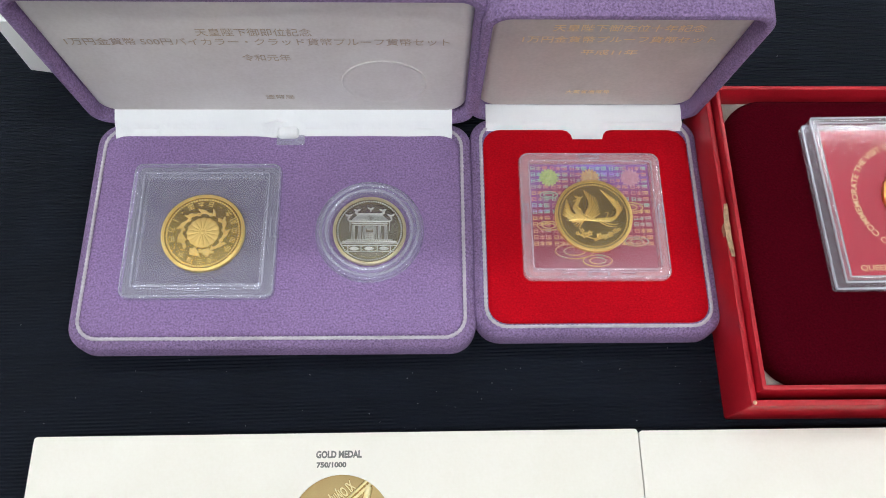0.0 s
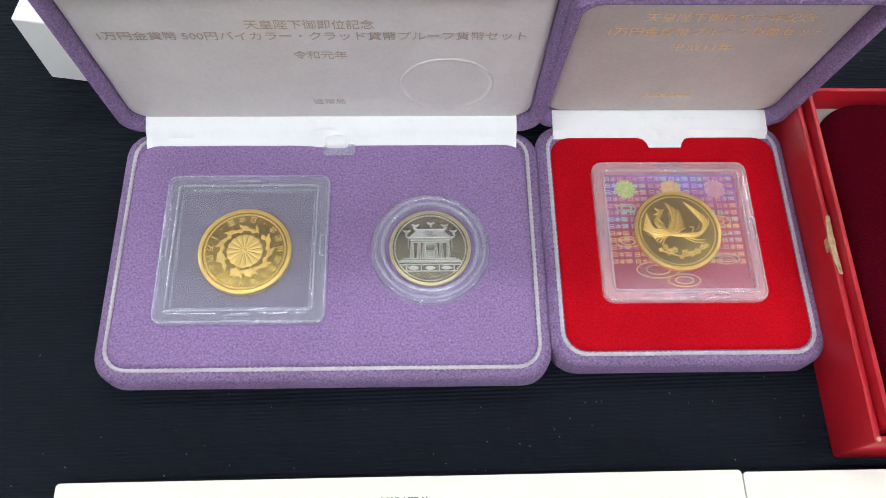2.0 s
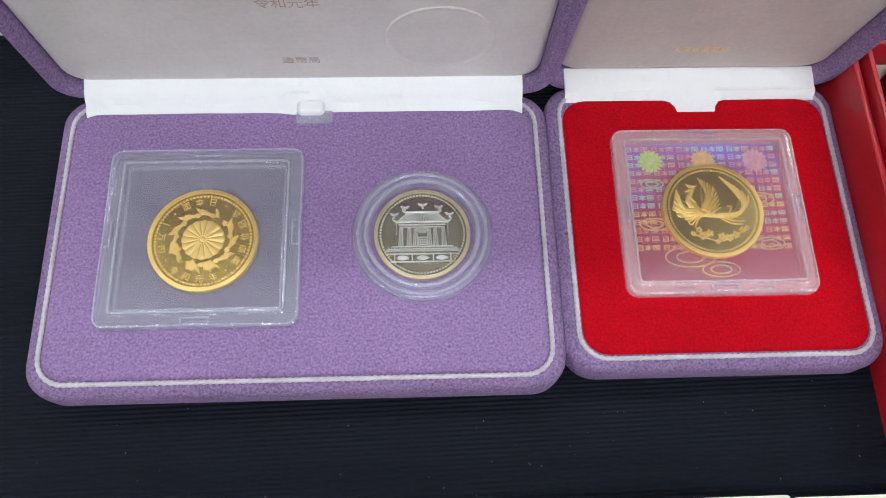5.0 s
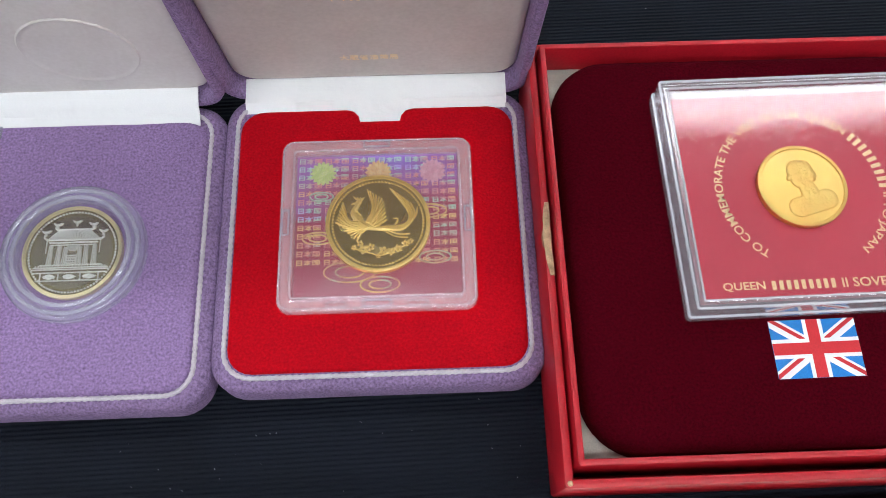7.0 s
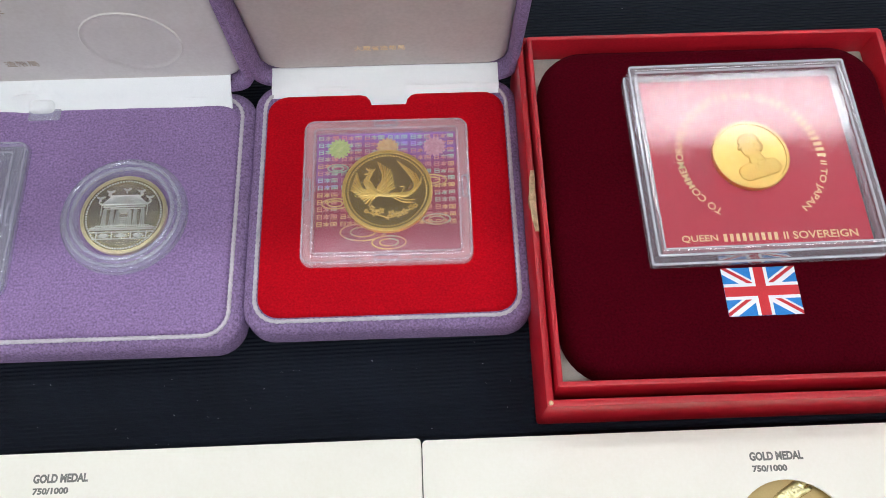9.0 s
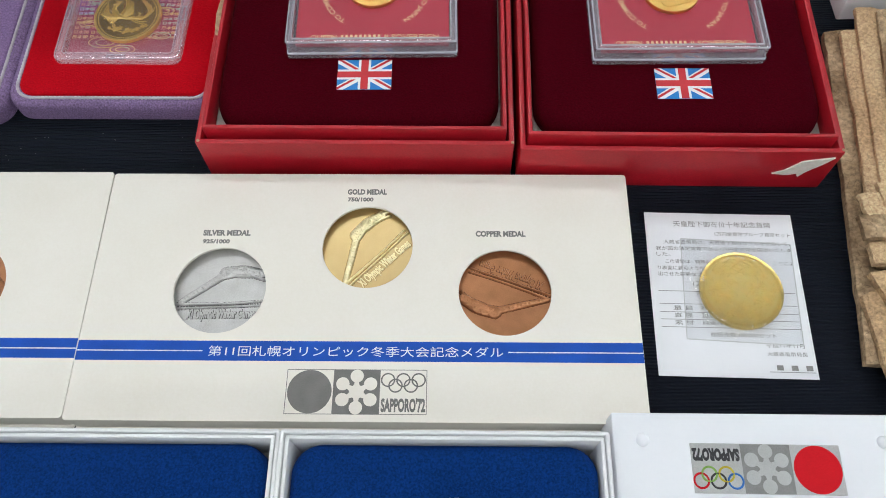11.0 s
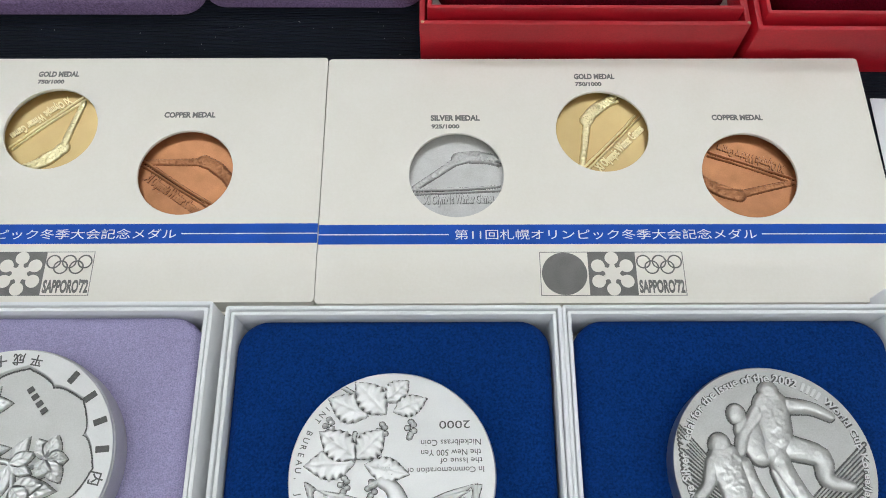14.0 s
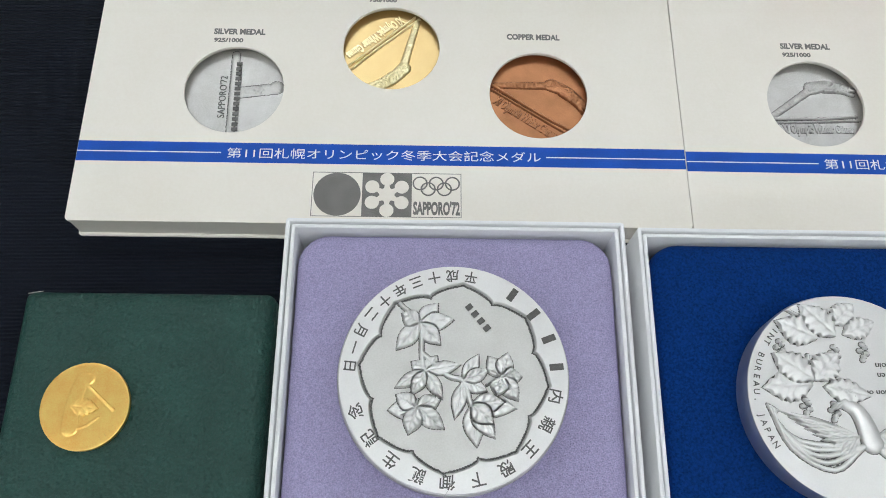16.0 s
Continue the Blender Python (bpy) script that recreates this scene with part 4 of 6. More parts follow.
bird += chain([(0.30, -0.10), (0.38, 0.06), (0.30, 0.08)], 0.02, 0.012, 0.03) + chain([(0.16, -0.20), (0.34, -0.30), (0.56, -0.32)], 0.016, 0.01, 0.03) + chain([(0.20, -0.17), (0.40, -0.25), (0.60, -0.25)], 0.016, 0.01, 0.03)
for k, (px, py, big) in enumerate(((-0.34, -0.42, 0.07), (-0.46, -0.50, 0.06), (-0.28, -0.54, 0.11), (-0.14, -0.50, 0.09), (0.0, -0.68, 0.06), (0.10, -0.58, 0.10), (0.24, -0.60, 0.09), (0.38, -0.54, 0.09), (0.52, -0.44, 0.08), (0.62, -0.40, 0.06))):
    bird += petals(5, 0.012, big, big * 0.32, 0.028, px, py, k)
bird += chain([(-0.46, -0.52), (-0.15, -0.62), (0.1, -0.66), (0.6, -0.44)], 0.012, 0.012, 0.024)
coin_b = struck_coin("gold_coin", 95.7, 137.1, 9.7, -1.4, 11.4, 1.5, "gold_dark", "gold_matt", bird + [("b", 0.872, 0.0235, 84, 0.024)], "gold proof coin with a raised long-tailed bird", rings=120, spokes=640)

part("wing_ground", relief(11.4, wing_ground, 120, 640), "gold_pale", coin_b, "smoother gold between the feathers", at=(0, 0, 1.28))
card = part("holographic_card", slab(36.4, 35.0, -0.05, 0.12, 0.3, 0.05, n=2, bn=1, foot=0.02), "holo", capsule_b, "rose and violet holographic card")
grid_text = bmesh.new()
for row in range(13):
    words("日本国 " * 5 + "日本国", 1.45, -17.6, 15.2 - 2.05 * row, 0.13, 0.02, 35.0, bm=grid_text, bold=0.03)
part("lettering", grid_text, "holo_ink", card)
for dx, mat in ((-12.2, "flower_lime"), (0.2, "flower_orange"), (12.4, "flower_pink")):
    bm = bmesh.new()
    for i in range(16):
        a = 2 * math.pi * i / 16
        flat([circle(0.5, 14, dx + 1.75 * math.cos(a), 12.8 + 1.75 * math.sin(a), 2.5, 1.0, a)], 0.16, 0.18 + 0.012 * (i % 2), bm)
    flat([circle(0.75, 16, dx, 12.8)], 0.16, 0.22, bm)
    part("flower_emblem", bm, mat, card)
for dx, dy, r in ((0.5, -14.0, 4.2), (-6.0, -11.0, 5.6), (11.5, 3.0, 3.8), (-13.0, -3.0, 3.4), (12.5, -8.0, 3.4), (-12.5, 7.0, 2.6)):
    for k in (1.0, 0.55):
        part("ripple", tube([(dx + r * k * math.cos(2 * math.pi * i / 40), dy + 0.42 * r * k * math.sin(2 * math.pi * i / 40), 0.13) for i in range(40)], 0.2, True, 4), "holo_swirl", card)


def gift_box(x, y, turn, label):
    box = thing("gift_box", x, y, 0, turn, label, "box", "red gift boxes")
    part("outer_wall", frame_ring(96.2, 96.8, 0, 20.2, 1.7, 0.8, 0.4, cy=-0.85, n=2, bm=slab(94, 94.5, 0, 1.6, 0.5, 0.1, cy=-0.8, n=2)), "red_paper", box)
    part("inner_wall", frame_ring(91.6, 91.2, 1.7, 23.0, 1.3, 0.6, 0.4, n=2), "red_paper", box)
    part("liner", slab(88.8, 88.4, 1.7, 15.0, 0.4, 0.2, n=2), "grey_card", box, "grey paper liner")
    part("cushion", slab(87.4, 86.8, 15.1, 22.3, 12.5, 4.8, n=10, bn=6, cx=0.1, cy=-0.7), "velvet", box, "wine-red velvet cushion")
    return box


gift_1 = gift_box(178.0, 126.3, -1.5, "red paper box with a wine velvet cushion, side notch worn")
gift_2 = gift_box(276.0, 122.0, -1.7, "red paper box with a wine velvet cushion, torn front corner")


def wavy_strip(points, width, thick, seed, mat_scale=0.5):
    """A thin torn strip laid along points, with a ragged outline."""
    bm = bmesh.new()
    rows = []
    for i, (x, y, z) in enumerate(points):
        w = width * (0.5 + 0.5 * math.sin(math.pi * (i + 0.4) / len(points))) + mat_scale * noise.noise((i * 0.9, seed, 0))
        rows.append([(x - w / 2, y, z), (x + w / 2, y, z + 0.1), (x + w / 2, y, z + thick), (x - w / 2, y, z + thick)])
    return loft(bm, rows)


part("worn_notch", wavy_strip([(-46.9 - 0.5 * math.sin(i / 9 * math.pi), -8 + 16 * i / 9, 18.4) for i in range(10)], 1.6, 2.2, 2.0), "torn", gift_1, "worn brown card edge")
bm = flat([[(30.2, 8.6), (33.5, 10.5), (37.0, 15.4), (41.0, 16.5), (46.0, 17.8), (43.5, 14.0), (40.0, 9.8), (38.6, 6.8), (37.6, 9.0), (35.5, 8.0)]], 0, 0.5)
bm.transform(Matrix.Translation((0, -49.27, 0)) @ Matrix.Rotation(math.pi / 2, 4, "X"))
part("torn_patch", bm, "torn_white", gift_2, "torn patch of bare white paper")
for gift, spots in ((gift_1, ((47.3, -48.2), (-47.3, -48.2))), (gift_2, ((47.3, -48.2),))):
    for sx, sy in spots:
        part("scuffed_corner", slab(1.2, 1.2, 17.5, 20.35, 0.6, 0.3, sx + 0.2, sy - 0.1, n=3), "torn", gift, "scuffed pale corner")
for sx, sy, a in ((39.5, -38.5, 35), (-39.0, 38.5, 30)):
    part("paper_flap", wavy_strip([(sx - 2 + 4 * i / 6, sy - 6 + 12 * i / 6, 15.1 + 0.5 * math.sin(i)) for i in range(7)], 4.5, 0.4, sx), "grey_card", gift_2)


def acrylic_case(x, y, turn):
    c = thing("acrylic_coin_case", x, y, 22.35, turn, "clear acrylic block holding a gold coin on a rose card", "coin case", "acrylic coin cases")
    w, d = 53.2, 50.2
    part("card", slab(w - 5.2, d - 5.0, 2.6, 3.6, 0.3, 0.05, n=2, bn=1, foot=0.05), "rose", c)
    part("base_block", slab(w, d, 0, 2.4, 0.8, 0.25, n=3), "block_side", c, shadow=False)
    part("base_edge", frame_ring(w + 0.1, d + 0.1, 2.05, 2.6, 0.5, 0.8, 0.15, n=3), "block_edge", c, shadow=False)
    part("cover", frame_ring(w - 0.6, d - 0.6, 2.65, 7.2, 1.7, 0.8, 0.2, n=3), "block_side", c, shadow=False)
    part("cover_edge", frame_ring(w - 0.4, d - 0.4, 7.0, 7.5, 0.5, 0.8, 0.2, n=3), "block_edge", c, shadow=False)
    part("cover_lip", frame_ring(w - 3.6, d - 3.6, 6.9, 7.4, 0.4, 0.6, 0.15, n=3), "block_edge", c, shadow=False)
    part("window", slab(w - 4.4, d - 4.4, 6.4, 6.9, 0.3, 0.1, n=2), "pane", c, shadow=False)
    ring = "TO COMMEMORATE THE VISIT OF H.M. QUEEN ELIZABETH II TO JAPAN"
    hide = ring.index("ELIZABETH")
    lines = arc_words(ring, 2.1, 15.7, 236, -56, 3.62, 0.4, 0.8, depth=0.05, bold=0.012, hide=(hide, hide + 9))
    words("QUEEN", 1.9, -19.4, -20.6, 3.62, 0.05, 8.2, bm=lines, bold=0.012)
    bars(-10.2, -20.6, 3.62, 13.0, 1.9, 9, 0.45, lines, 0.05)
    words("II SOVEREIGN", 1.9, 3.8, -20.6, 3.62, 0.05, 17.0, bm=lines, bold=0.012)
    part("lettering", lines, "print_gold", c, "gilt lettering")
    return c


qe_1 = acrylic_case(182.0, 132.5, -0.6)
qe_2 = acrylic_case(277.0, 128.1, -0.7)
bust = [("c", 0.06, 0.34, 0.03, 0.16, 0.30, 0.24, 0.04), ("c", 0.16, 0.42, 0.24, 0.20, 0.20, 0.16, 0.045), ("c", 0.08, 0.05, 0.12, -0.25, 0.17, 0.22, 0.036), ("c", -0.24, -0.50, 0.44, -0.42, 0.24, 0.24, 0.03), ("c", -0.20, 0.26, -0.24, 0.22, 0.06, 0.05, 0.03), ("b", 0.93, 0.014, 110, 0.014)]
for x, y in ((181.9, 133.2), (276.9, 128.8)):
    sov = struck_coin("sovereign", x, y, 26.0, 8, 8.9, 1.35, "gold_warm", "gold_warm", [(k, *q[:-1], q[-1] * 1.5) for k, *q in bust], "small gold coin with a raised head in profile", lip=0.2, rings=80, spokes=440, rough=0.035)
    part("legend", around("IIIIIIIII  IIIIIIIII IIII", 0.82 * 8.9, 200, 9.5, 0.62, 1.12, depth=0.06, skip=range(40)), "gold_warm", sov)


def flag_sticker(x, y, turn):
    f = thing("flag_sticker", x, y, 22.32, turn, "small printed Union flag sticker on velvet", "sticker", "flag stickers")
    w, h = 8.4, 5.7
    part("blue_field", slab(2 * w, 2 * h, 0, 0.12, 0.1, 0.02, n=1, bn=1, foot=0.0), "flag_blue", f)
    box = [(-w, -h), (w, -h), (w, h), (-w, h)]
    def cut(poly, inside, cross):
        out = []
        for i, p in enumerate(poly):
            q = poly[(i + 1) % len(poly)]
            if inside(p):
                out.append(p)
            if inside(p) != inside(q):
                out.append(cross(p, q))
        return out
    def band(a, b, half):
        dx, dy = b[0] - a[0], b[1] - a[1]
        n = math.hypot(dx, dy)
        nx, ny = -dy / n * half, dx / n * half
        poly = [(a[0] + nx, a[1] + ny), (a[0] - nx, a[1] - ny), (b[0] - nx, b[1] - ny), (b[0] + nx, b[1] + ny)]
        for ax, lim in ((0, w), (0, -w), (1, h), (1, -h)):
            ok = (lambda p, ax=ax, lim=lim: p[ax] <= lim) if lim > 0 else (lambda p, ax=ax, lim=lim: p[ax] >= lim)
            mix = lambda p, q, ax=ax, lim=lim: tuple(p[i] + (q[i] - p[i]) * (lim - p[ax]) / (q[ax] - p[ax]) for i in (0, 1))
            poly = cut(poly, ok, mix)
        return poly
    for name, mat, z, bands in (("white_saltire", "flag_white", 0.125, [((-w - 2, -h - 1.36), (w + 2, h + 1.36), 1.15), ((-w - 2, h + 1.36), (w + 2, -h - 1.36), 1.15)]),
                                ("red_saltire", "flag_red", 0.15, [((-w - 2, -h - 1.0), (w + 2, h + 1.7), 0.38), ((-w - 2, h + 1.7), (w + 2, -h - 1.0), 0.38)]),
                                ("white_cross", "flag_white", 0.175, [((-w, 0), (w, 0), 1.9), ((0, -h), (0, h), 1.9)]),
                                ("red_cross", "flag_red", 0.2, [((-w, 0), (w, 0), 1.15), ((0, -h), (0, h), 1.15)])):
        bm = bmesh.new()
        for k, (a, b, half) in enumerate(bands):
            flat([band(a, b, half)], z + 0.004 * k, z + 0.02 + 0.004 * k, bm)
        part(name, bm, mat, f)
    return f


flag_sticker(179.4, 101.1, -0.8)
flag_sticker(277.4, 95.8, -1.0)


# ---- the middle row ----
WINDOWS = [(-41.3, -0.7), (0.8, 13.3), (41.1, -1.0)]


def snow_emblem(x, y, s, z, bm=None):
    """A snow crystal of six rounded arms, cut in one outline."""
    line = []
    for k in range(6):
        a = math.pi / 2 + k * math.pi / 3
        ca, sa = math.cos(a), math.sin(a)
        arm = [(0.15, -0.065), (0.215, -0.05)] + [(0.36 + 0.15 * math.cos(radians(q)), 0.15 * math.sin(radians(q))) for q in range(-160, 161, 16)] + [(0.215, 0.05), (0.15, 0.065)]
        line += [(x + s * (px * ca - py * sa), y + s * (px * sa + py * ca)) for px, py in arm]
    return flat([line], z, z + 0.02, bm)


def five_rings(x, y, r, z, thick=0.2, flip=1):
    return [tube([(x + dx * r * 1.18 + r * 0.5 * math.cos(2 * math.pi * i / 32), y + flip * dy * r * 0.5 + r * 0.5 * math.sin(2 * math.pi * i / 32), z + 0.01 * k) for i in range(32)], thick, True, 4) for k, (dx, dy) in enumerate(((-1, 0.4), (0, 0.4), (1, 0.4), (-0.5, -0.5), (0.5, -0.5)))]


jumper = chain([(-0.80, -0.20), (-0.34, 0.12), (0.0, 0.36), (0.20, 0.46)], 0.055, 0.085, 0.04) + chain([(0.05, 0.42), (0.40, 0.47), (0.76, 0.40)], 0.13, 0.085, 0.055) + chain([(0.30, 0.36), (0.60, 0.34), (0.84, 0.26)], 0.04, 0.03, 0.05)
jumper += [("c", 0.82, 0.40, 0.86, 0.38, 0.07, 0.06, 0.05)] + chain([(-0.90, -0.24), (0.2, -0.24), (0.82, -0.20)], 0.026, 0.02, 0.035) + chain([(-0.86, -0.33), (0.85, -0.29)], 0.022, 0.02, 0.035)


def sleeve_medal(sleeve, k, mat, turn, back=False, print_x=0.0):
    """A medal lying in one window of a sleeve."""
    x, y = WINDOWS[k]
    here = sleeve.matrix_basis @ Vector(((x + 0.3 * print_x) * U, (y + 0.7 * print_x) * U, 0))
    name = {"silver_thin": "silver_medal", "gold_green": "gold_medal", "copper": "copper_medal"}[mat]
    m = thing(name, here.x / U, here.y / U, 4.6, turn, f"{name.split('_')[0]} medal seen through a round card window", "medal", "sleeve medals")
    r = 14.6
    # dark copy of the metal, painted under relief and letters as their shade
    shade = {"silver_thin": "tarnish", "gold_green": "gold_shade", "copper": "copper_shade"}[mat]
    # lighter metal on the gold relief: its brighter reflections put into the colour
    bright = {"gold_green": "brass"}.get(mat, mat)
    part("disc", lathe([(r, 0), (r, 2.0), (r - 0.3, 2.3)], 72), mat, m)
    if back:
        forms = chain([(-0.05, 0.85), (-0.05, -0.85)], 0.07, 0.07, 0.02) + chain([(0.1, 0.02), (0.7, 0.10)], 0.11, 0.11, 0.018) + [("c", 0.75, 0.12, 0.751, 0.12, 0.13, 0.13, 0.035)] + petals(6, 0.02, 0.1, 0.03, 0.03, 0.42, 0.07) + [("c", 0.2, 0.04, 0.26, 0.05, 0.06, 0.06, 0.03)]
        part("relief", relief(r, forms, 60, 200, 0.006), mat, m, at=(0, 0, 2.3))
        bm = words("SAPPORO'72", 2.0, -2.6, -7.5, 2.32, 0.15, 13.0, turn=math.pi / 2)
        bars(1.2, -12.0, 2.58, 22.0, 1.6, 14, 0.35, bm, 0.15, math.pi / 2)
        part("lettering", bm, shade, m)
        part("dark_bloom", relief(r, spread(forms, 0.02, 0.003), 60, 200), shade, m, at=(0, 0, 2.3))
    else:
        part("relief", relief(r, jumper, 120, 480, 0.07), bright, m, at=(0, 0, 2.3))
        part("lettering", words("XI Olympic Winter Games", 3.7, -9.4, -8.9, 2.32, 0.34, 19.6, bold=0.03), bright, m)
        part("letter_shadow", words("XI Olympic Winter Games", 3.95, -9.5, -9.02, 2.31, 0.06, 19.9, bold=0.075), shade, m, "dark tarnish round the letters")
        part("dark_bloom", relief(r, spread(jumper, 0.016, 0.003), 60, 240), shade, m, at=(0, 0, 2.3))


def medal_sleeve(cx, cy, turn, w, label, print_x=0.0):
    s = thing("medal_sleeve", cx, cy, 0, turn, label, "medal sleeve", "Olympic medal sleeves")
    d = 76.2
    spots = [(x + 0.3 * print_x, y + 0.7 * print_x) for x, y in WINDOWS]
    holes = [circle(13.35, 72, x, y) for x, y in spots]
    part("front_panel", flat([ring_points(w, d + 0.8, 1.0, 4, 0, -0.4)] + holes, 8.5, 9.4), "card", s)
    part("card_core", flat([ring_points(w - 0.4, d + 0.3, 0.8, 3, 0, -0.4)] + [circle(15.4, 72, x, y) for x, y in spots], 0.6, 8.45), "card", s)
    part("back_panel", slab(w, d + 1.4, 0, 0.55, 1.0, 0.1, cy=-0.7, n=3, bn=1, foot=0.05), "card", s)
    part("blue_stripe", flat([rect(-w / 2 + 0.05, -22.1, w / 2 - 0.05, -16.3)], 9.4, 9.425), "print_blue", s)
    for x0, x1 in ((-w / 2 + 0.1, print_x - 43.6), (print_x + 41.6, w / 2 - 0.1)):
        part("white_line", flat([rect(x0, -19.4, x1, -19.1)], 9.43, 9.45), "print_white", s)
    part("title", words("第11回札幌オリンピック冬季大会記念メダル", 3.0, print_x - 42.0, -20.75, 9.43, 0.02, 82.2), "print_white", s, "white title lettering")
    for text, x0, x1, y, high in (("SILVER MEDAL", -48.6, -34.4, 16.6, 1.95), ("925/1000", -48.4, -40.3, 14.0, 1.45), ("GOLD MEDAL", -6.2, 5.8, 30.8, 1.95), ("750/1000", -6.0, 1.8, 28.4, 1.45), ("COPPER MEDAL", 32.8, 47.6, 16.6, 1.95)):
        part("caption", words(text, high, x0 + 0.4 * print_x, y + 0.7 * print_x, 9.41, 0.02, x1 - x0, bold=0.05), "print_grey", s)
    # emblem panel: a dark disc, a snow crystal, five rings and the place name
    x0, y0, wide, high = print_x - 19.3, -36.9, 38.5, 12.5
    part("emblem_frame", flat([rect(x0, y0, x0 + wide, y0 + high), rect(x0 + 0.18, y0 + 0.18, x0 + wide - 0.18, y0 + high - 0.18)], 9.4, 9.42), "print_grey", s)
    part("emblem_disc", flat([circle(6.05, 56, x0 + 6.5, y0 + 6.25)], 9.405, 9.43), "print_grey", s)
    part("emblem_square", flat([rect(x0 + 12.9, y0 + 0.1, x0 + 25.7, y0 + high - 0.1)], 9.405, 9.43), "print_grey", s)
    part("snow_crystal", snow_emblem(x0 + 19.3, y0 + 6.25, 12.2, 9.435), "card", s)
    for bm in five_rings(x0 + 32.0, y0 + 8.9, 3.55, 9.43, 0.2):
        part("ring", bm, "print_grey", s)
    part("place_name", words("SAPPORO'72", 4.0, x0 + 26.1, y0 + 0.6, 9.41, 0.02, 12.0, bold=0.045), "print_grey", s)
    return s


sleeve_1 = medal_sleeve(20.7, 38.6, -1.1, 159.4, "cream card sleeve with three medal windows, silver medal reversed", 1.1)
sleeve_2 = medal_sleeve(179.6, 34.9, -1.2, 158.0, "cream card sleeve with three round medal windows")
sleeve_medal(sleeve_1, 0, "silver_thin", 0, True, 1.1)
sleeve_medal(sleeve_1, 1, "gold_green", -140, False, 1.1)
sleeve_medal(sleeve_1, 2, "copper", -36, False, 1.1)
sleeve_medal(sleeve_2, 0, "silver_thin", 0)
sleeve_medal(sleeve_2, 1, "gold_green", 44)
sleeve_medal(sleeve_2, 2, "copper", 157)

cert = thing("certificate", 287.7, 35.7, 0.05, -2.3, "white printed paper certificate under a coin", "certificate")
bm = bmesh.new()
n = 24
for i in range(n + 1):
    for j in range(n + 1):
        u, v = i / n - 0.5, j / n - 0.5
        bm.verts.new((45.4 * u, 52.8 * v, 0.15 + 1.3 * max(0, -u - 0.30) ** 1.4 + 0.9 * max(0, u + v - 0.75) + 0.10 * noise.noise((u * 3, v * 3, 5))))
bm.verts.ensure_lookup_table()
for i in range(n):
    for j in range(n):
        a = i * (n + 1) + j
        bm.faces.new((bm.verts[a], bm.verts[a + n + 1], bm.verts[a + n + 2], bm.verts[a + 1]))
made = bmesh.ops.extrude_face_region(bm, geom=bm.faces[:])
for v in made["geom"]:
    if isinstance(v, bmesh.types.BMVert):
        v.co.z += 0.12
part("sheet", bm, "paper", cert)
note = bmesh.new()
TOPZ = 0.42
for text, x0, x1, y, high in (("天皇陛下御在位十年記念貨幣", -14.0, 16.0, 21.6, 2.0), ("1万円金貨幣プルーフ貨幣セット", -1.5, 21.5, 18.6, 1.4), ("大蔵省造幣局は、天皇陛下御在位十年を記念して、", -17.5, 21.0, 15.6, 1.35), ("我が国の法定貨幣である1万円金貨幣を製造いたしま", -20.0, 21.0, 13.4, 1.35), ("した。", -20.0, -15.8, 11.4, 1.3), ("この貨幣は、特殊な", -17.5, -4.0, 9.0, 1.35), ("ことによ", 15.0, 21.0, 9.0, 1.35), ("り表面に鏡のような", -20.0, -6.0, 6.8, 1.35), ("出させた美麗なプ", -20.0, -7.0, 4.8, 1.35), ("1万", -10.0, -6.5, 1.6, 1.5), ("デザ", -9.5, -6.3, -1.4, 1.4), ("量 目", -16.5, -11.0, -6.2, 1.4), ("20.0g", -8.5, -3.5, -6.2, 1.4), ("直 径", -16.5, -11.0, -8.5, 1.4), ("28.0mm", -8.5, -2.0, -8.5, 1.4), ("素 材", -16.5, -11.0, -10.8, 1.4), ("純金(99.99", -8.5, 1.0, -10.9, 1.4), ("総販売数:100,000セット", -6.5, 12.5, -14.4, 1.5), ("平成11年11月", 9.0, 20.0, -17.3, 1.4), ("大蔵省造幣局長", 9.0, 20.5, -19.8, 1.3)):
    words(text, high, x0, y, TOPZ, 0.02, x1 - x0, bm=note)
bars(10.0, -24.0, TOPZ, 12.5, 1.5, 3, 0.55, note, 0.02)
for y, x0, x1 in ((-0.2, -20.5, 20), (-4.3, -20.5, 20), (-6.9, -20.5, 20), (-9.2, -20.5, 20), (-11.6, -20.5, 20), (-24.6, 9.0, 22)):
    bars(x0, y, TOPZ, x1 - x0, 0.16, 1, 0.0, note, 0.02)
part("printing", note, "print_mid", cert)

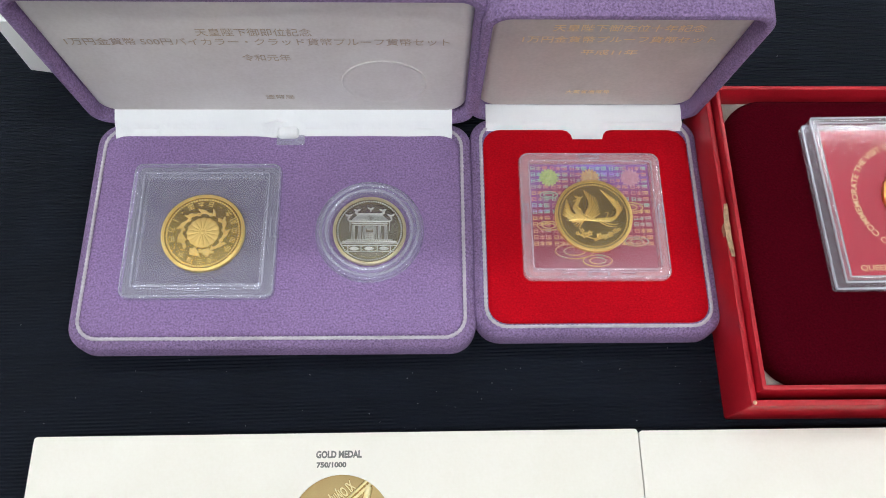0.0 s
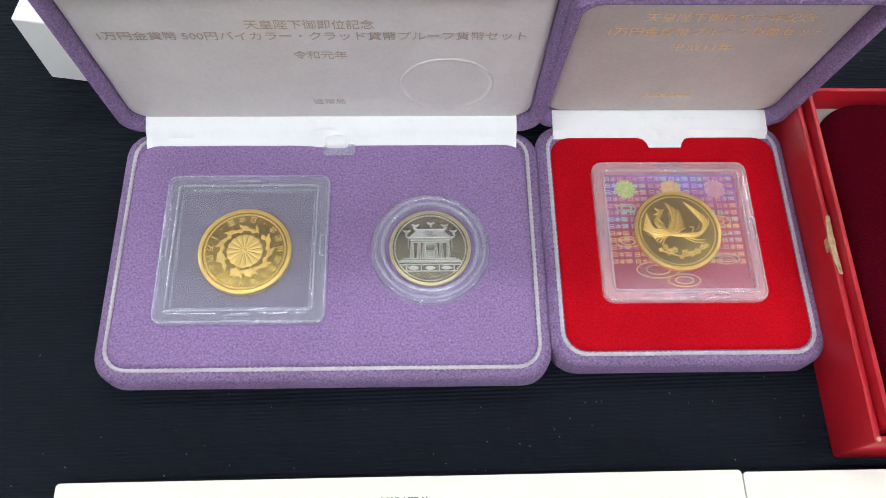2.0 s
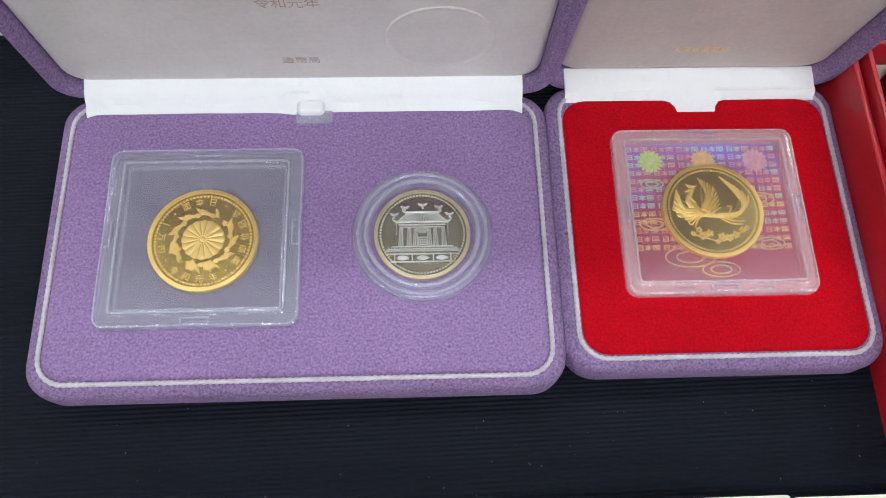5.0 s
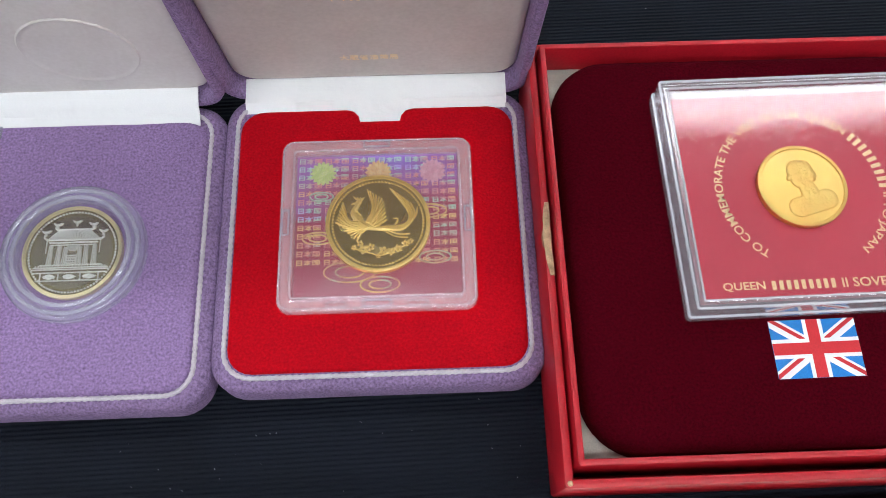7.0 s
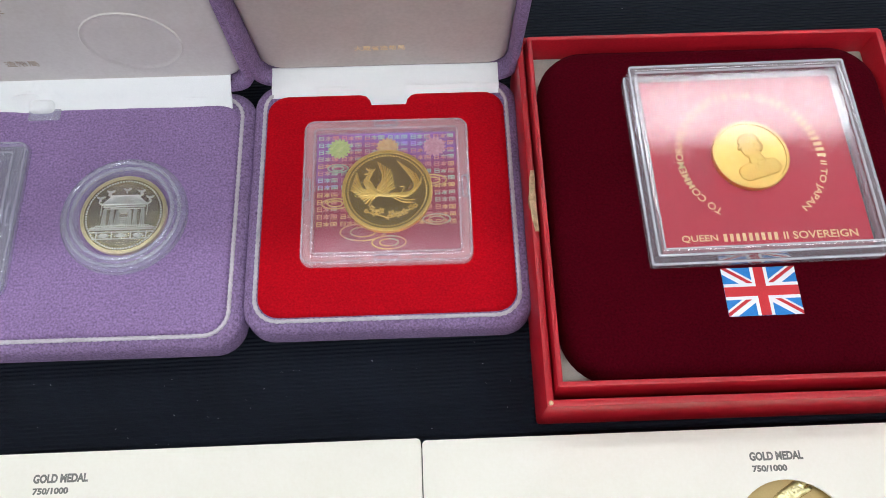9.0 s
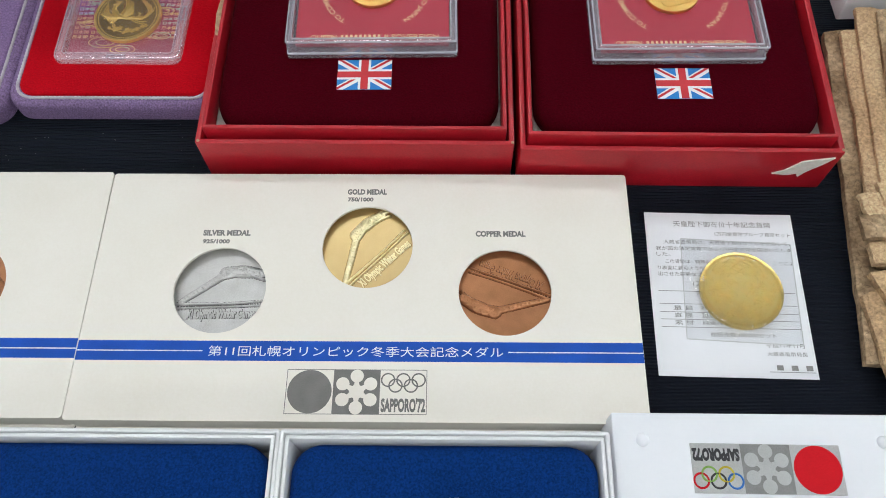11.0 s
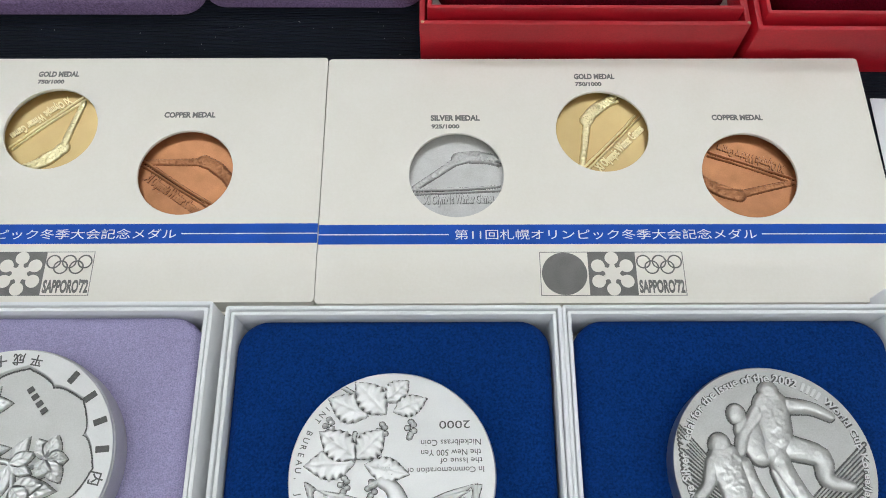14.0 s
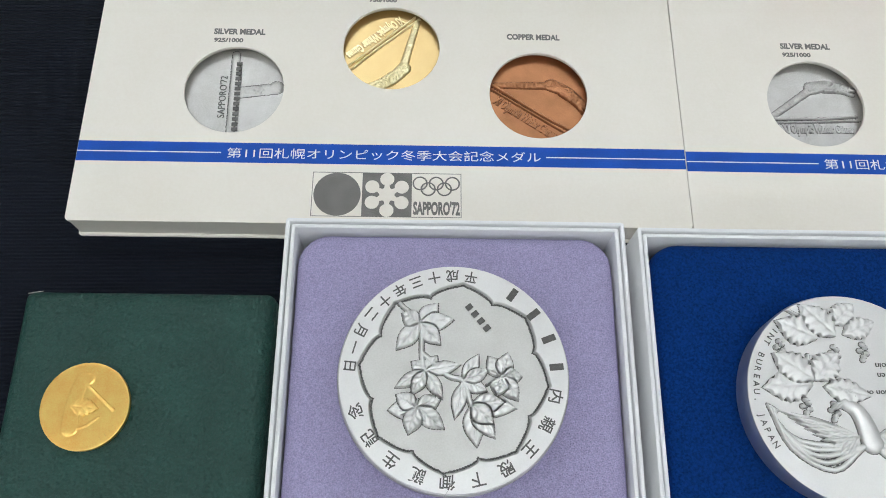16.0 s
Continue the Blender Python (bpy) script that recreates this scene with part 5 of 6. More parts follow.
twin = []
for s in (1, -1):
    twin += chain([(0.14 * s, -0.16), (0.26 * s, 0.02), (0.34 * s, 0.16), (0.24 * s, 0.25), (0.12 * s, 0.20)], 0.034, 0.022, 0.04) + [("p", 0.13 * s, 0.20, 0.05 * s, 0.15, 0.015, 0.04)]
    for k in range(9):
        u = k / 8
        twin += chain([(0.24 * s, 0.0), ((0.44 + 0.06 * u) * s, 0.16 - 0.20 * u), ((0.50 + 0.28 * u) * s, 0.34 - 0.44 * u)], 0.018, 0.010, 0.045 if k % 2 else 0.025)
    for k in range(8):
        u = k / 7
        twin += chain([(0.16 * s, -0.14), ((0.26 + 0.14 * u) * s, -0.24 + 0.02 * k), ((0.30 + 0.40 * u) * s, -0.36 + 0.16 * u)], 0.016, 0.010, 0.04 if k % 2 else 0.022)
    twin += [("c", (0.22 + 0.02 * (k % 3)) * s, -0.12 + 0.045 * k, (0.26 + 0.02 * (k % 3)) * s, -0.10 + 0.045 * k, 0.016, 0.012, 0.06) for k in range(7)]
    # scrolls of cloud at the sides
    for cx, cy in ((0.74, 0.22), (0.78, 0.05), (0.72, -0.12), (0.60, 0.40), (0.64, -0.30)):
        twin += chain([(s * (cx + 0.09 * (1 - i / 14) * math.cos(0.9 * i)), cy + 0.07 * (1 - i / 14) * math.sin(0.9 * i)) for i in range(13)], 0.012, 0.010, 0.03)
for k in range(6):
    r = 0.46 + 0.07 * k
    twin += chain([(r * 1.05 * math.cos(radians(t)), r * math.sin(radians(t)) + 0.032 * math.sin(radians(13 * t + 110 * k))) for t in range(38, 143, 4)], 0.010, 0.010, 0.042)
    twin += chain([(x / 20 * (1 - 0.05 * k), -0.34 - 0.075 * k + 0.04 * math.sin(x * 1.1 + 2.6 * k)) for x in range(-13, 14)], 0.012, 0.012, 0.04)
    twin += chain([(0.04 + 0.06 * (k + 1) * math.cos(radians(t)), -0.74 + 0.052 * (k + 1) * math.sin(radians(t))) for t in range(10, 171, 20)], 0.012, 0.012, 0.04)
twin = [q for q in twin if max(math.hypot(q[1], q[2]), math.hypot(q[3], q[4])) < 0.85]
coin_c = struck_coin("gold_coin", 291.3, 35.5, 0.75, -6, 12.2, 1.6, "gold_pale", "gold_pale", [(k, *q[:-1], q[-1] * 0.48) for k, *q in twin] + [("b", 0.90, 0.018, 84, 0.034)], "gold coin with twin birds in a clear sachet", rings=130, spokes=700)
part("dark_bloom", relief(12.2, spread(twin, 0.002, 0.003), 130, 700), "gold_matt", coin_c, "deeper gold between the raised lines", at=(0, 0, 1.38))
sachet = thing("coin_sachet", 291.5, 36.0, 0.45, -4.5, "clear plastic sachet round a gold coin on paper", "sachet")
bm = bmesh.new()
n = 28
for i in range(n + 1):
    for j in range(n + 1):
        u, v = (i / n - 0.5) * 33.4, (j / n - 0.5) * 32.6
        d = math.hypot(u, v + 0.5)
        bm.verts.new((u, v, 0.15 + 2.35 / (1 + math.exp((d - 13.4) * 1.5)) + 0.12 * noise.noise((u * 0.25, v * 0.25, 2))))
bm.verts.ensure_lookup_table()
for i in range(n):
    for j in range(n):
        a = i * (n + 1) + j
        bm.faces.new((bm.verts[a], bm.verts[a + n + 1], bm.verts[a + n + 2], bm.verts[a + 1]))
made = bmesh.ops.extrude_face_region(bm, geom=bm.faces[:])
for v in made["geom"]:
    if isinstance(v, bmesh.types.BMVert):
        v.co.z += 0.06
part("film", bm, "film", sachet, shadow=False)
part("seam", frame_ring(33.6, 32.8, 0.02, 0.24, 0.22, 0.3, 0.04, n=2), "sticker", sachet, shadow=False)


# ---- the front row ----
def medal_box(cx, back, w, pad, label):
    d = 86
    b = thing("medal_box", cx, back - d / 2, 0, -1.2, label, "medal box", "medal boxes")
    part("tray", frame_ring(w, d, 0, 24, 1.0, 0.8, 0.3, n=3, bm=slab(w - 1, d - 1, 0, 1.5, 0.5, 0.1, n=2)), "white_card", b)
    part("neck", frame_ring(w - 2.6, d - 2.6, 1.6, 23.5, 1.0, 0.6, 0.3, n=3), "white_card", b)
    part("floor_card", slab(w - 4.8, d - 4.8, 1.7, 7.0, 0.5, 0.1, n=2), "grey_card", b)
    part("cushion", slab(w - 5.6, d - 5.8, 7.1, 22.0, 7.5, 3.0, n=10, bn=5), pad, b)
    return b


box_l = medal_box(37.2, -5.2, 79.5, "lilac", "white card box with a lilac cushion and silver medal")
box_1 = medal_box(120.6, -8.1, 81.4, "blue", "white card box with a blue cushion and bird medal")
box_2 = medal_box(202.0, -9.8, 81.4, "blue", "white card box with a blue cushion and sports medal")


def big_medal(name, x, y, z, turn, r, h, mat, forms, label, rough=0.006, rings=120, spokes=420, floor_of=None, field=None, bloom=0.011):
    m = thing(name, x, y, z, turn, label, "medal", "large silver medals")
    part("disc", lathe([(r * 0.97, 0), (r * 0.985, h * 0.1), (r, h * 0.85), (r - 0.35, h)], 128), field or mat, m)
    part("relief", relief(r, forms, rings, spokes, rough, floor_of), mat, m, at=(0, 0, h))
    # shade at the foot of the relief, painted as a flat dark layer
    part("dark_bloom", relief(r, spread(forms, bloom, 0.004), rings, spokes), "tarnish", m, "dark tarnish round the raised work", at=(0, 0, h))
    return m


# azalea medal: a raised band with an eight-lobed inner edge round a sunk field of leaves and blossoms
def ogee(T):
    """Radius of the inner edge of the band: eight lobes that end in points."""
    d = np.abs(((T + radians(7)) / (2 * math.pi) * 8) % 1.0 - 0.5) * 2
    return 0.71 + 0.082 * np.sqrt(np.clip(d / 0.75, 0, 1)) + 0.03 * d ** 6


def band_floor(X, Y, H):
    R, T = np.hypot(X, Y), np.arctan2(Y, X)
    edge = ogee(T)
    return np.maximum(H, 0.035 * np.clip((R - edge) / 0.018, 0, 1) * (R < 0.975) + 0.035 * (1 - np.clip((R - 0.965) / 0.015, 0, 1)) * (R >= 0.975))


def spray(centre, tips, w, h, kind="l"):
    return [(kind, *centre, *tip, w, h * (0.7 + 0.1 * k)) for k, tip in enumerate(tips)]


azalea = spray((-0.29, 0.46), [(-0.125, 0.64), (0.01, 0.49), (-0.11, 0.27), (-0.49, 0.23), (-0.44, 0.55)], 0.078, 0.055, "o")
azalea += spray((-0.24, 0.04), [(-0.14, 0.17), (-0.36, 0.12), (0.06, 0.09), (-0.5, -0.1), (-0.1, -0.2), (-0.36, -0.16)], 0.058, 0.05, "o")
azalea += spray((-0.32, -0.27), [(-0.56, -0.29), (-0.49, -0.16), (-0.12, -0.21), (-0.09, -0.45), (-0.39, -0.49)], 0.078, 0.065, "o")
azalea += spray((0.08, -0.05), [(0.22, 0.18), (0.0, -0.37), (0.28, -0.14), (0.30, 0.04)], 0.06, 0.05, "o")
azalea += spray((0.41, -0.02), [(0.3, 0.16), (0.47, 0.19), (0.58, -0.02), (0.54, -0.22), (0.36, -0.18)], 0.074, 0.065, "o")
azalea += spray((0.14, -0.25), [(0.18, -0.60), (0.33, -0.53), (0.52, -0.29), (0.42, -0.24), (0.32, -0.42)], 0.085, 0.07, "o")
azalea += chain([(-0.46, 0.64), (-0.29, 0.46), (-0.27, 0.16), (-0.24, 0.04)], 0.018, 0.022, 0.04) + chain([(-0.27, 0.2), (-0.05, 0.0), (0.08, -0.05), (0.14, -0.25)], 0.02, 0.02, 0.04)
for c in ((-0.32, -0.27), (0.41, -0.02)):
    azalea += [("c", *c, c[0] + 0.14 * math.cos(k), c[1] + 0.10 * math.sin(k) - 0.03, 0.007, 0.006, 0.085) for k in (0.2, 0.8, 1.5, 2.2, 3.5, 4.2, 5.2)]
R_L = 24.7
med_l = big_medal("silver_medal", 36.6, -43.2, 22.0, 0, R_L, 7.6, "silver_white", azalea, "silver medal with raised azalea sprays in a lobed band", floor_of=band_floor, field="silver_field", rough=0.001, bloom=0.009, rings=170, spokes=700)


def lobe_line(X, Y, H):
    R, T = np.hypot(X, Y), np.arctan2(Y, X)
    edge = ogee(T)
    return 0.006 * ((R > edge - 0.014) & (R < edge + 0.004))


# shade along the step of the band, painted as a dark line
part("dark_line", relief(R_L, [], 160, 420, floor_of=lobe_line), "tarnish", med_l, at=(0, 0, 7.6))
ring_words = around("敬宮愛子内親王殿下御誕生記念", 0.885 * R_L, 53, 16.4, 3.0, 7.6 + 0.033 * R_L, depth=0.1, skip=range(4), bold=0.015)
around("平成十三年十二月一日", 0.885 * R_L, 79, -10.6, 2.7, 7.6 + 0.033 * R_L, inward=True, depth=0.1, bm=ring_words, bold=0.015)
part("seal_marks", bars(0.10 * R_L, 0.62 * R_L, 7.62, 8.0, 1.5, 4, 0.4, None, 0.25, radians(-52)), "tarnish", med_l)
part("lettering", ring_words, "tarnish", med_l, "dark struck lettering")

# bird and leaf medal
R_1 = 22.7
fen = chain([(-0.56, 0.90), (-0.34, 0.76), (-0.20, 0.66)], 0.016, 0.014, 0.03) + chain([(-0.36, 0.40), (-0.38, 0.26), (-0.37, 0.14)], 0.016, 0.014, 0.03)
for x0, y0, x1, y1, wide in ((-0.06, 0.70, 0.16, 0.90, 0.11), (-0.24, 0.56, -0.62, 0.74, 0.14), (-0.06, 0.58, -0.36, 0.90, 0.14), (0.02, 0.60, 0.34, 0.72, 0.10), (-0.36, 0.12, -0.84, 0.10, 0.14), (-0.34, 0.16, -0.70, 0.42, 0.14), (-0.34, 0.16, -0.08, 0.42, 0.13), (-0.26, 0.10, 0.16, 0.0, 0.11)):
    fen.append(("t", x0, y0, x1, y1, wide, 0.05))
for bx, by in ((-0.10, 0.48), (0.18, 0.50), (-0.46, -0.02), (-0.20, -0.06), (-0.62, 0.54)):
    fen += [("c", bx + 0.035 * math.sin(2.4 * k), by - 0.03 * k, bx + 0.035 * math.sin(2.4 * k) + 0.01, by - 0.03 * k, 0.020, 0.020, 0.04) for k in range(6)]
for k in range(9):
    high = 0.055 if k % 2 else 0.036
    fen.append(("p", -0.02, -0.36, -0.72 + 0.07 * k, -0.12 - 0.055 * k, 0.040, high))
    fen.append(("p", 0.16, -0.36, 0.80 - 0.06 * k, -0.10 - 0.06 * k, 0.040, high))
fen += chain([(0.10, -0.42), (0.06, -0.24), (0.0, -0.12), (-0.10, -0.06)], 0.10, 0.05, 0.06) + [("p", -0.12, -0.05, -0.24, -0.12, 0.03, 0.05)] + [("p", -0.06, -0.02, 0.04 - 0.06 * k, 0.10, 0.026, 0.05) for k in range(4)]
for k in range(5):
    u = k * 0.065
    fen += chain([(0.0, -0.46), (-0.30 - u, -0.66 + u), (-0.66 - 0.4 * u, -0.46 + u), (-0.82 + 0.3 * u, -0.06 - 0.2 * u)], 0.026, 0.010, 0.03 + 0.008 * (k % 2))
    fen += chain([(0.15, -0.48), (0.40 + u, -0.68 + u), (0.70 + 0.3 * u, -0.46 + u), (0.84 - 0.3 * u, -0.12)], 0.026, 0.010, 0.03 + 0.008 * (k % 2))
med_1 = big_medal("silver_medal", 121.4, -48.6, 22.0, 0, R_1, 7.3, "silver_white", fen, "frosted silver medal with leaves and a spread-winged bird", rough=0.001, bloom=0.010, rings=150, spokes=640)
note = around("MINT BUREAU, JAPAN", 0.90 * R_1, 130, -4.6, 1.35, 7.3, inward=True, depth=0.16)
for text, x, y, w, high in (("2000", 0.76, 0.50, 0.30, 1.7), ("Nickelbrass Coin", 0.86, 0.32, 0.58, 1.3), ("the New 500 Yen", 0.86, 0.225, 0.58, 1.3), ("the Issue of", 0.87, 0.145, 0.41, 1.2), ("In Commemoration of", 0.88, 0.06, 0.74, 1.2)):
    words(text, high, x * R_1, y * R_1, 7.3, 0.16, w * R_1, turn=math.pi, bm=note)
part("lettering", note, "tarnish", med_1, "dark struck lettering")

# sports medal: plain rounded forms of three running shapes over hatched ground
R_2 = 22.4
play = [("c", 0.06, 0.72, 0.06, 0.74, 0.10, 0.10, 0.085)] + chain([(0.06, 0.58), (0.07, 0.26)], 0.18, 0.15, 0.09)
play += chain([(-0.08, 0.54), (-0.26, 0.31), (-0.32, 0.14)], 0.075, 0.05, 0.07) + chain([(0.22, 0.59), (0.45, 0.56), (0.63, 0.47)], 0.08, 0.045, 0.07)
play += chain([(0.02, 0.18), (0.08, -0.05), (0.26, -0.36), (0.45, -0.44)], 0.12, 0.055, 0.08) + chain([(0.18, 0.18), (0.46, 0.08), (0.48, -0.13), (0.69, -0.20)], 0.12, 0.055, 0.08)
play += [("c", -0.30, 0.51, -0.30, 0.53, 0.09, 0.09, 0.06)] + chain([(-0.20, 0.36), (-0.12, 0.13)], 0.14, 0.12, 0.055) + chain([(0.02, -0.05), (0.08, -0.30), (0.11, -0.52)], 0.07, 0.05, 0.05)
play += [("c", -0.52, 0.22, -0.51, 0.24, 0.10, 0.10, 0.085)] + chain([(-0.48, 0.06), (-0.41, -0.25)], 0.18, 0.15, 0.09) + chain([(-0.62, 0.05), (-0.68, -0.15), (-0.78, -0.26)], 0.07, 0.055, 0.07)
play += chain([(-0.31, 0.03), (-0.24, -0.18), (-0.12, -0.41)], 0.08, 0.055, 0.075) + chain([(-0.43, -0.31), (-0.42, -0.70)], 0.14, 0.10, 0.08) + chain([(-0.25, -0.32), (0.2, -0.60)], 0.11, 0.06, 0.075)
for k in range(12):
    c = 0.30 - 0.055 * k
    play.append(("c", 0.92 - 0.015 * k, c - 0.10, 0.30 - 0.04 * k, c - 0.62 - 0.01 * k, 0.009, 0.009, 0.014))
    play.append(("c", -0.90, 0.30 - 0.05 * k + 0.14, -0.66 + 0.02 * k, 0.06 - 0.055 * k + 0.06, 0.008, 0.008, 0.012))
med_2 = big_medal("silver_medal", 205.0, -48.9, 22.0, 0, R_2, 6.6, "silver", play, "silver medal with plain rounded running forms and a legend", rough=0.012, rings=150, spokes=560, bloom=0.017)
legend = "Commemorative Silver Medal for the Issue of the 2002 FIFA World Cup Korea/Japan"
hide = legend.index("FIFA")
# wider dark letters underneath paint the shade round the raised ones
part("lettering", arc_words(legend, 2.15, 0.835 * R_2, 245, -31, 6.6, depth=0.08, bold=0.085, hide=(hide, hide + 4)), "tarnish", med_2, "dark tarnish round the letters")
part("raised_lettering", arc_words(legend, 2.0, 0.838 * R_2, 244.8, -30.8, 6.6, depth=0.26, bold=0.012, hide=(hide, hide + 4)), "silver_white", med_2, "raised bright lettering")

plaque = thing("medal_plaque", 282.5, -59.0, 0, -1.3, "white plastic plaque carrying a silver relief medal", "plaque")
part("slab", slab(75.8, 108, 0, 16.8, 0.6, 0.4, n=3), "plastic", plaque)
for sx, sy in ((-30.4, 46.9), (30.4, 46.9)):
    part("screw_cap", lathe([(1.7, 16.82), (1.66, 17.2), (1.45, 17.6), (1.1, 17.9), (0.6, 18.08), (0.2, 18.12)], 28, sx, sy), "plastic", plaque, "round white screw cap")
label_plate = part("emblem_plate", slab(37.4, 12.3, 16.82, 17.1, 0.2, 0.05, n=2, bn=1, foot=0.02), "sticker", plaque, at=(0.0, 40.0, 0), turn=(0, 0, -0.4))
part("red_disc", flat([circle(5.95, 56, 12.5, 0)], 17.1, 17.14), "sticker_red", label_plate)
part("grey_square", flat([rect(-6.2, -6.05, 6.2, 6.05)], 17.1, 17.125), "print_mid", label_plate)
part("snow_crystal", snow_emblem(0, 0, 12.0, 17.13), "sticker", label_plate)
for bm, mat in zip(five_rings(-12.5, -2.4, 3.6, 17.13, 0.26, -1), ("sticker_red", "print_ink", "ring_blue", "ring_green", "ring_yellow")):
    part("ring", bm, mat, label_plate)
part("place_name", words("SAPPORO'72", 3.4, -6.6, 5.0, 17.11, 0.02, 11.8, turn=math.pi, bold=0.065), "print_ink", label_plate)

bust = [("c", -0.12, 0.62, 0.0, 0.64, 0.26, 0.24, 0.15), ("c", 0.0, 0.34, -0.02, 0.56, 0.15, 0.16, 0.17), ("c", 0.03, 0.27, 0.06, 0.25, 0.12, 0.10, 0.165), ("c", 0.07, 0.50, 0.10, 0.40, 0.03, 0.045, 0.185), ("c", -0.08, 0.56, 0.12, 0.56, 0.025, 0.025, 0.18)] + chain([(-0.04, 0.30), (-0.02, 0.02)], 0.17, 0.20, 0.075)
bust += chain([(-0.62, -0.24), (-0.30, -0.08), (0.0, -0.10), (0.34, -0.10), (0.68, -0.26)], 0.16, 0.16, 0.075) + chain([(-0.34, -0.34), (-0.06, -0.40)], 0.26, 0.22, 0.095) + chain([(0.10, -0.40), (0.38, -0.34)], 0.22, 0.26, 0.095)
bust += chain([(0, -0.5), (0.02, -0.8)], 0.40, 0.38, 0.08) + chain([(-0.66, -0.30), (-0.70, -0.62)], 0.15, 0.14, 0.09) + chain([(0.72, -0.30), (0.74, -0.58)], 0.13, 0.12, 0.09)
bust += chain([(-0.66, -0.62), (-0.1, -0.72), (0.5, -0.66)], 0.10, 0.09, 0.13) + chain([(-0.44, -0.13), (-0.16, -0.20), (-0.02, -0.26)], 0.02, 0.02, 0.10) + chain([(0.50, -0.15), (0.18, -0.20), (0.04, -0.26)], 0.02, 0.02, 0.10)
for k in range(88):
    a = -0.10 + 3.55 * (k * 0.618 % 1)
    rr = 0.15 + 0.14 * (k * 0.387 % 1)
    size = 0.026 + 0.014 * (k * 0.271 % 1)
    cx, cy = -0.07 + 1.08 * rr * math.cos(a), 0.60 + rr * math.sin(a)
    bust += [("c", cx, cy, cx + 0.02 * math.cos(k), cy + 0.02 * math.sin(k), size, size, 0.155 + 0.05 * (k * 0.451 % 1))]
for k in range(16):
    cx, cy = -0.25 - 0.05 * math.sin(k * 2.1), 0.52 - 0.024 * k
    bust += [("c", cx, cy, cx + 0.02 * math.cos(2.0 * k), cy + 0.02 * math.sin(2.0 * k), 0.034, 0.030, 0.12 + 0.03 * (k % 3))]
for k in range(9):
    bust += chain([(-0.90 + 0.05 * k, 0.06 + 0.02 * math.sin(k * 2.2)), (-0.82 + 0.05 * k, 0.20 + 0.05 * math.sin(k * 1.7)), (-0.72 + 0.05 * k, 0.10)], 0.009, 0.006, 0.02)
    bust += chain([(0.36 + 0.05 * k, 0.16), (0.42 + 0.05 * k, 0.26 + 0.04 * math.sin(k * 1.3)), (0.50 + 0.045 * k, 0.18)], 0.009, 0.006, 0.02)
for x, y in ((-0.72, 0.40), (-0.56, 0.46), (-0.50, 0.34), (0.40, 0.46), (0.52, 0.36), (0.62, 0.50)):
    bust += chain([(x + 0.07 * math.cos(0.5 * k), y + 0.05 * math.sin(0.5 * k)) for k in range(8)], 0.012, 0.008, 0.02)
med_p = big_medal("silver_medal", 281.0, -52.2, 16.8, -1.3, 20.4, 2.6, "silver_dark", [(k, *q[:-1], q[-1] * 0.62) for k, *q in bust], "aged silver medal with a plain rounded bust", rough=0.008, rings=150, spokes=560, field="silver_dark", bloom=0.007)

green = thing("green_case", -34.2, -58.0, 0, -1.2, "closed dark green leatherette case beside a medal box", "coin case")
part("lower_half", slab(58.2, 76, 0, 8.6, 3.0, 0.8, n=6, bn=3, foot=1), "green", green)
part("upper_half", slab(58.2, 76, 8.7, 17.7, 2.2, 3.4, n=6, bn=6, foot=0.5), "green", green)
part("frayed_corner", wavy_strip([(-28.6 + 0.5 * i, 37.4 + 0.1 * i, 15.6) for i in range(7)], 0.8, 0.3, 4.0, 0.3), "torn_white", green, "pale frayed corner")
emblem = chain([(-0.35, -0.45), (-0.25, 0.1), (-0.05, 0.6), (0.1, 0.62)], 0.20, 0.14, 0.03) + chain([(0.1, 0.45), (0.62, -0.20)], 0.045, 0.035, 0.03) + chain([(0.16, 0.40), (0.66, -0.18)], 0.02, 0.02, 0.045)
emblem += [("l", -0.32, 0.05, 0.32, -0.10, 0.2, 0.05), ("c", 0.02, -0.02, 0.03, -0.02, 0.13, 0.13, 0.06)] + chain([(-0.4, -0.3), (-0.1, -0.48), (0.3, -0.3)], 0.05, 0.03, 0.03)
med_g = struck_coin("gold_medal", -44.0, -47.0, 17.7, 8, 9.6, 1.4, "gold_warm", "gold_warm", [(k, *q[:-1], q[-1] * 0.6) for k, *q in emblem], "small gold medal with a worn raised emblem", lip=0.05, rim=0.02, rings=60, spokes=200, category="medal")
part("legend", around("IIII IIII IIIIII", 0.84 * 9.6, 145, 9.5, 1.1, 1.34, depth=0.1, skip=range(40), bm=around("IIIII IIIIIIIII", 0.84 * 9.6, 215, -8.5, 1.1, 1.34, inward=True, depth=0.1, skip=range(40))), "gold_warm", med_g)


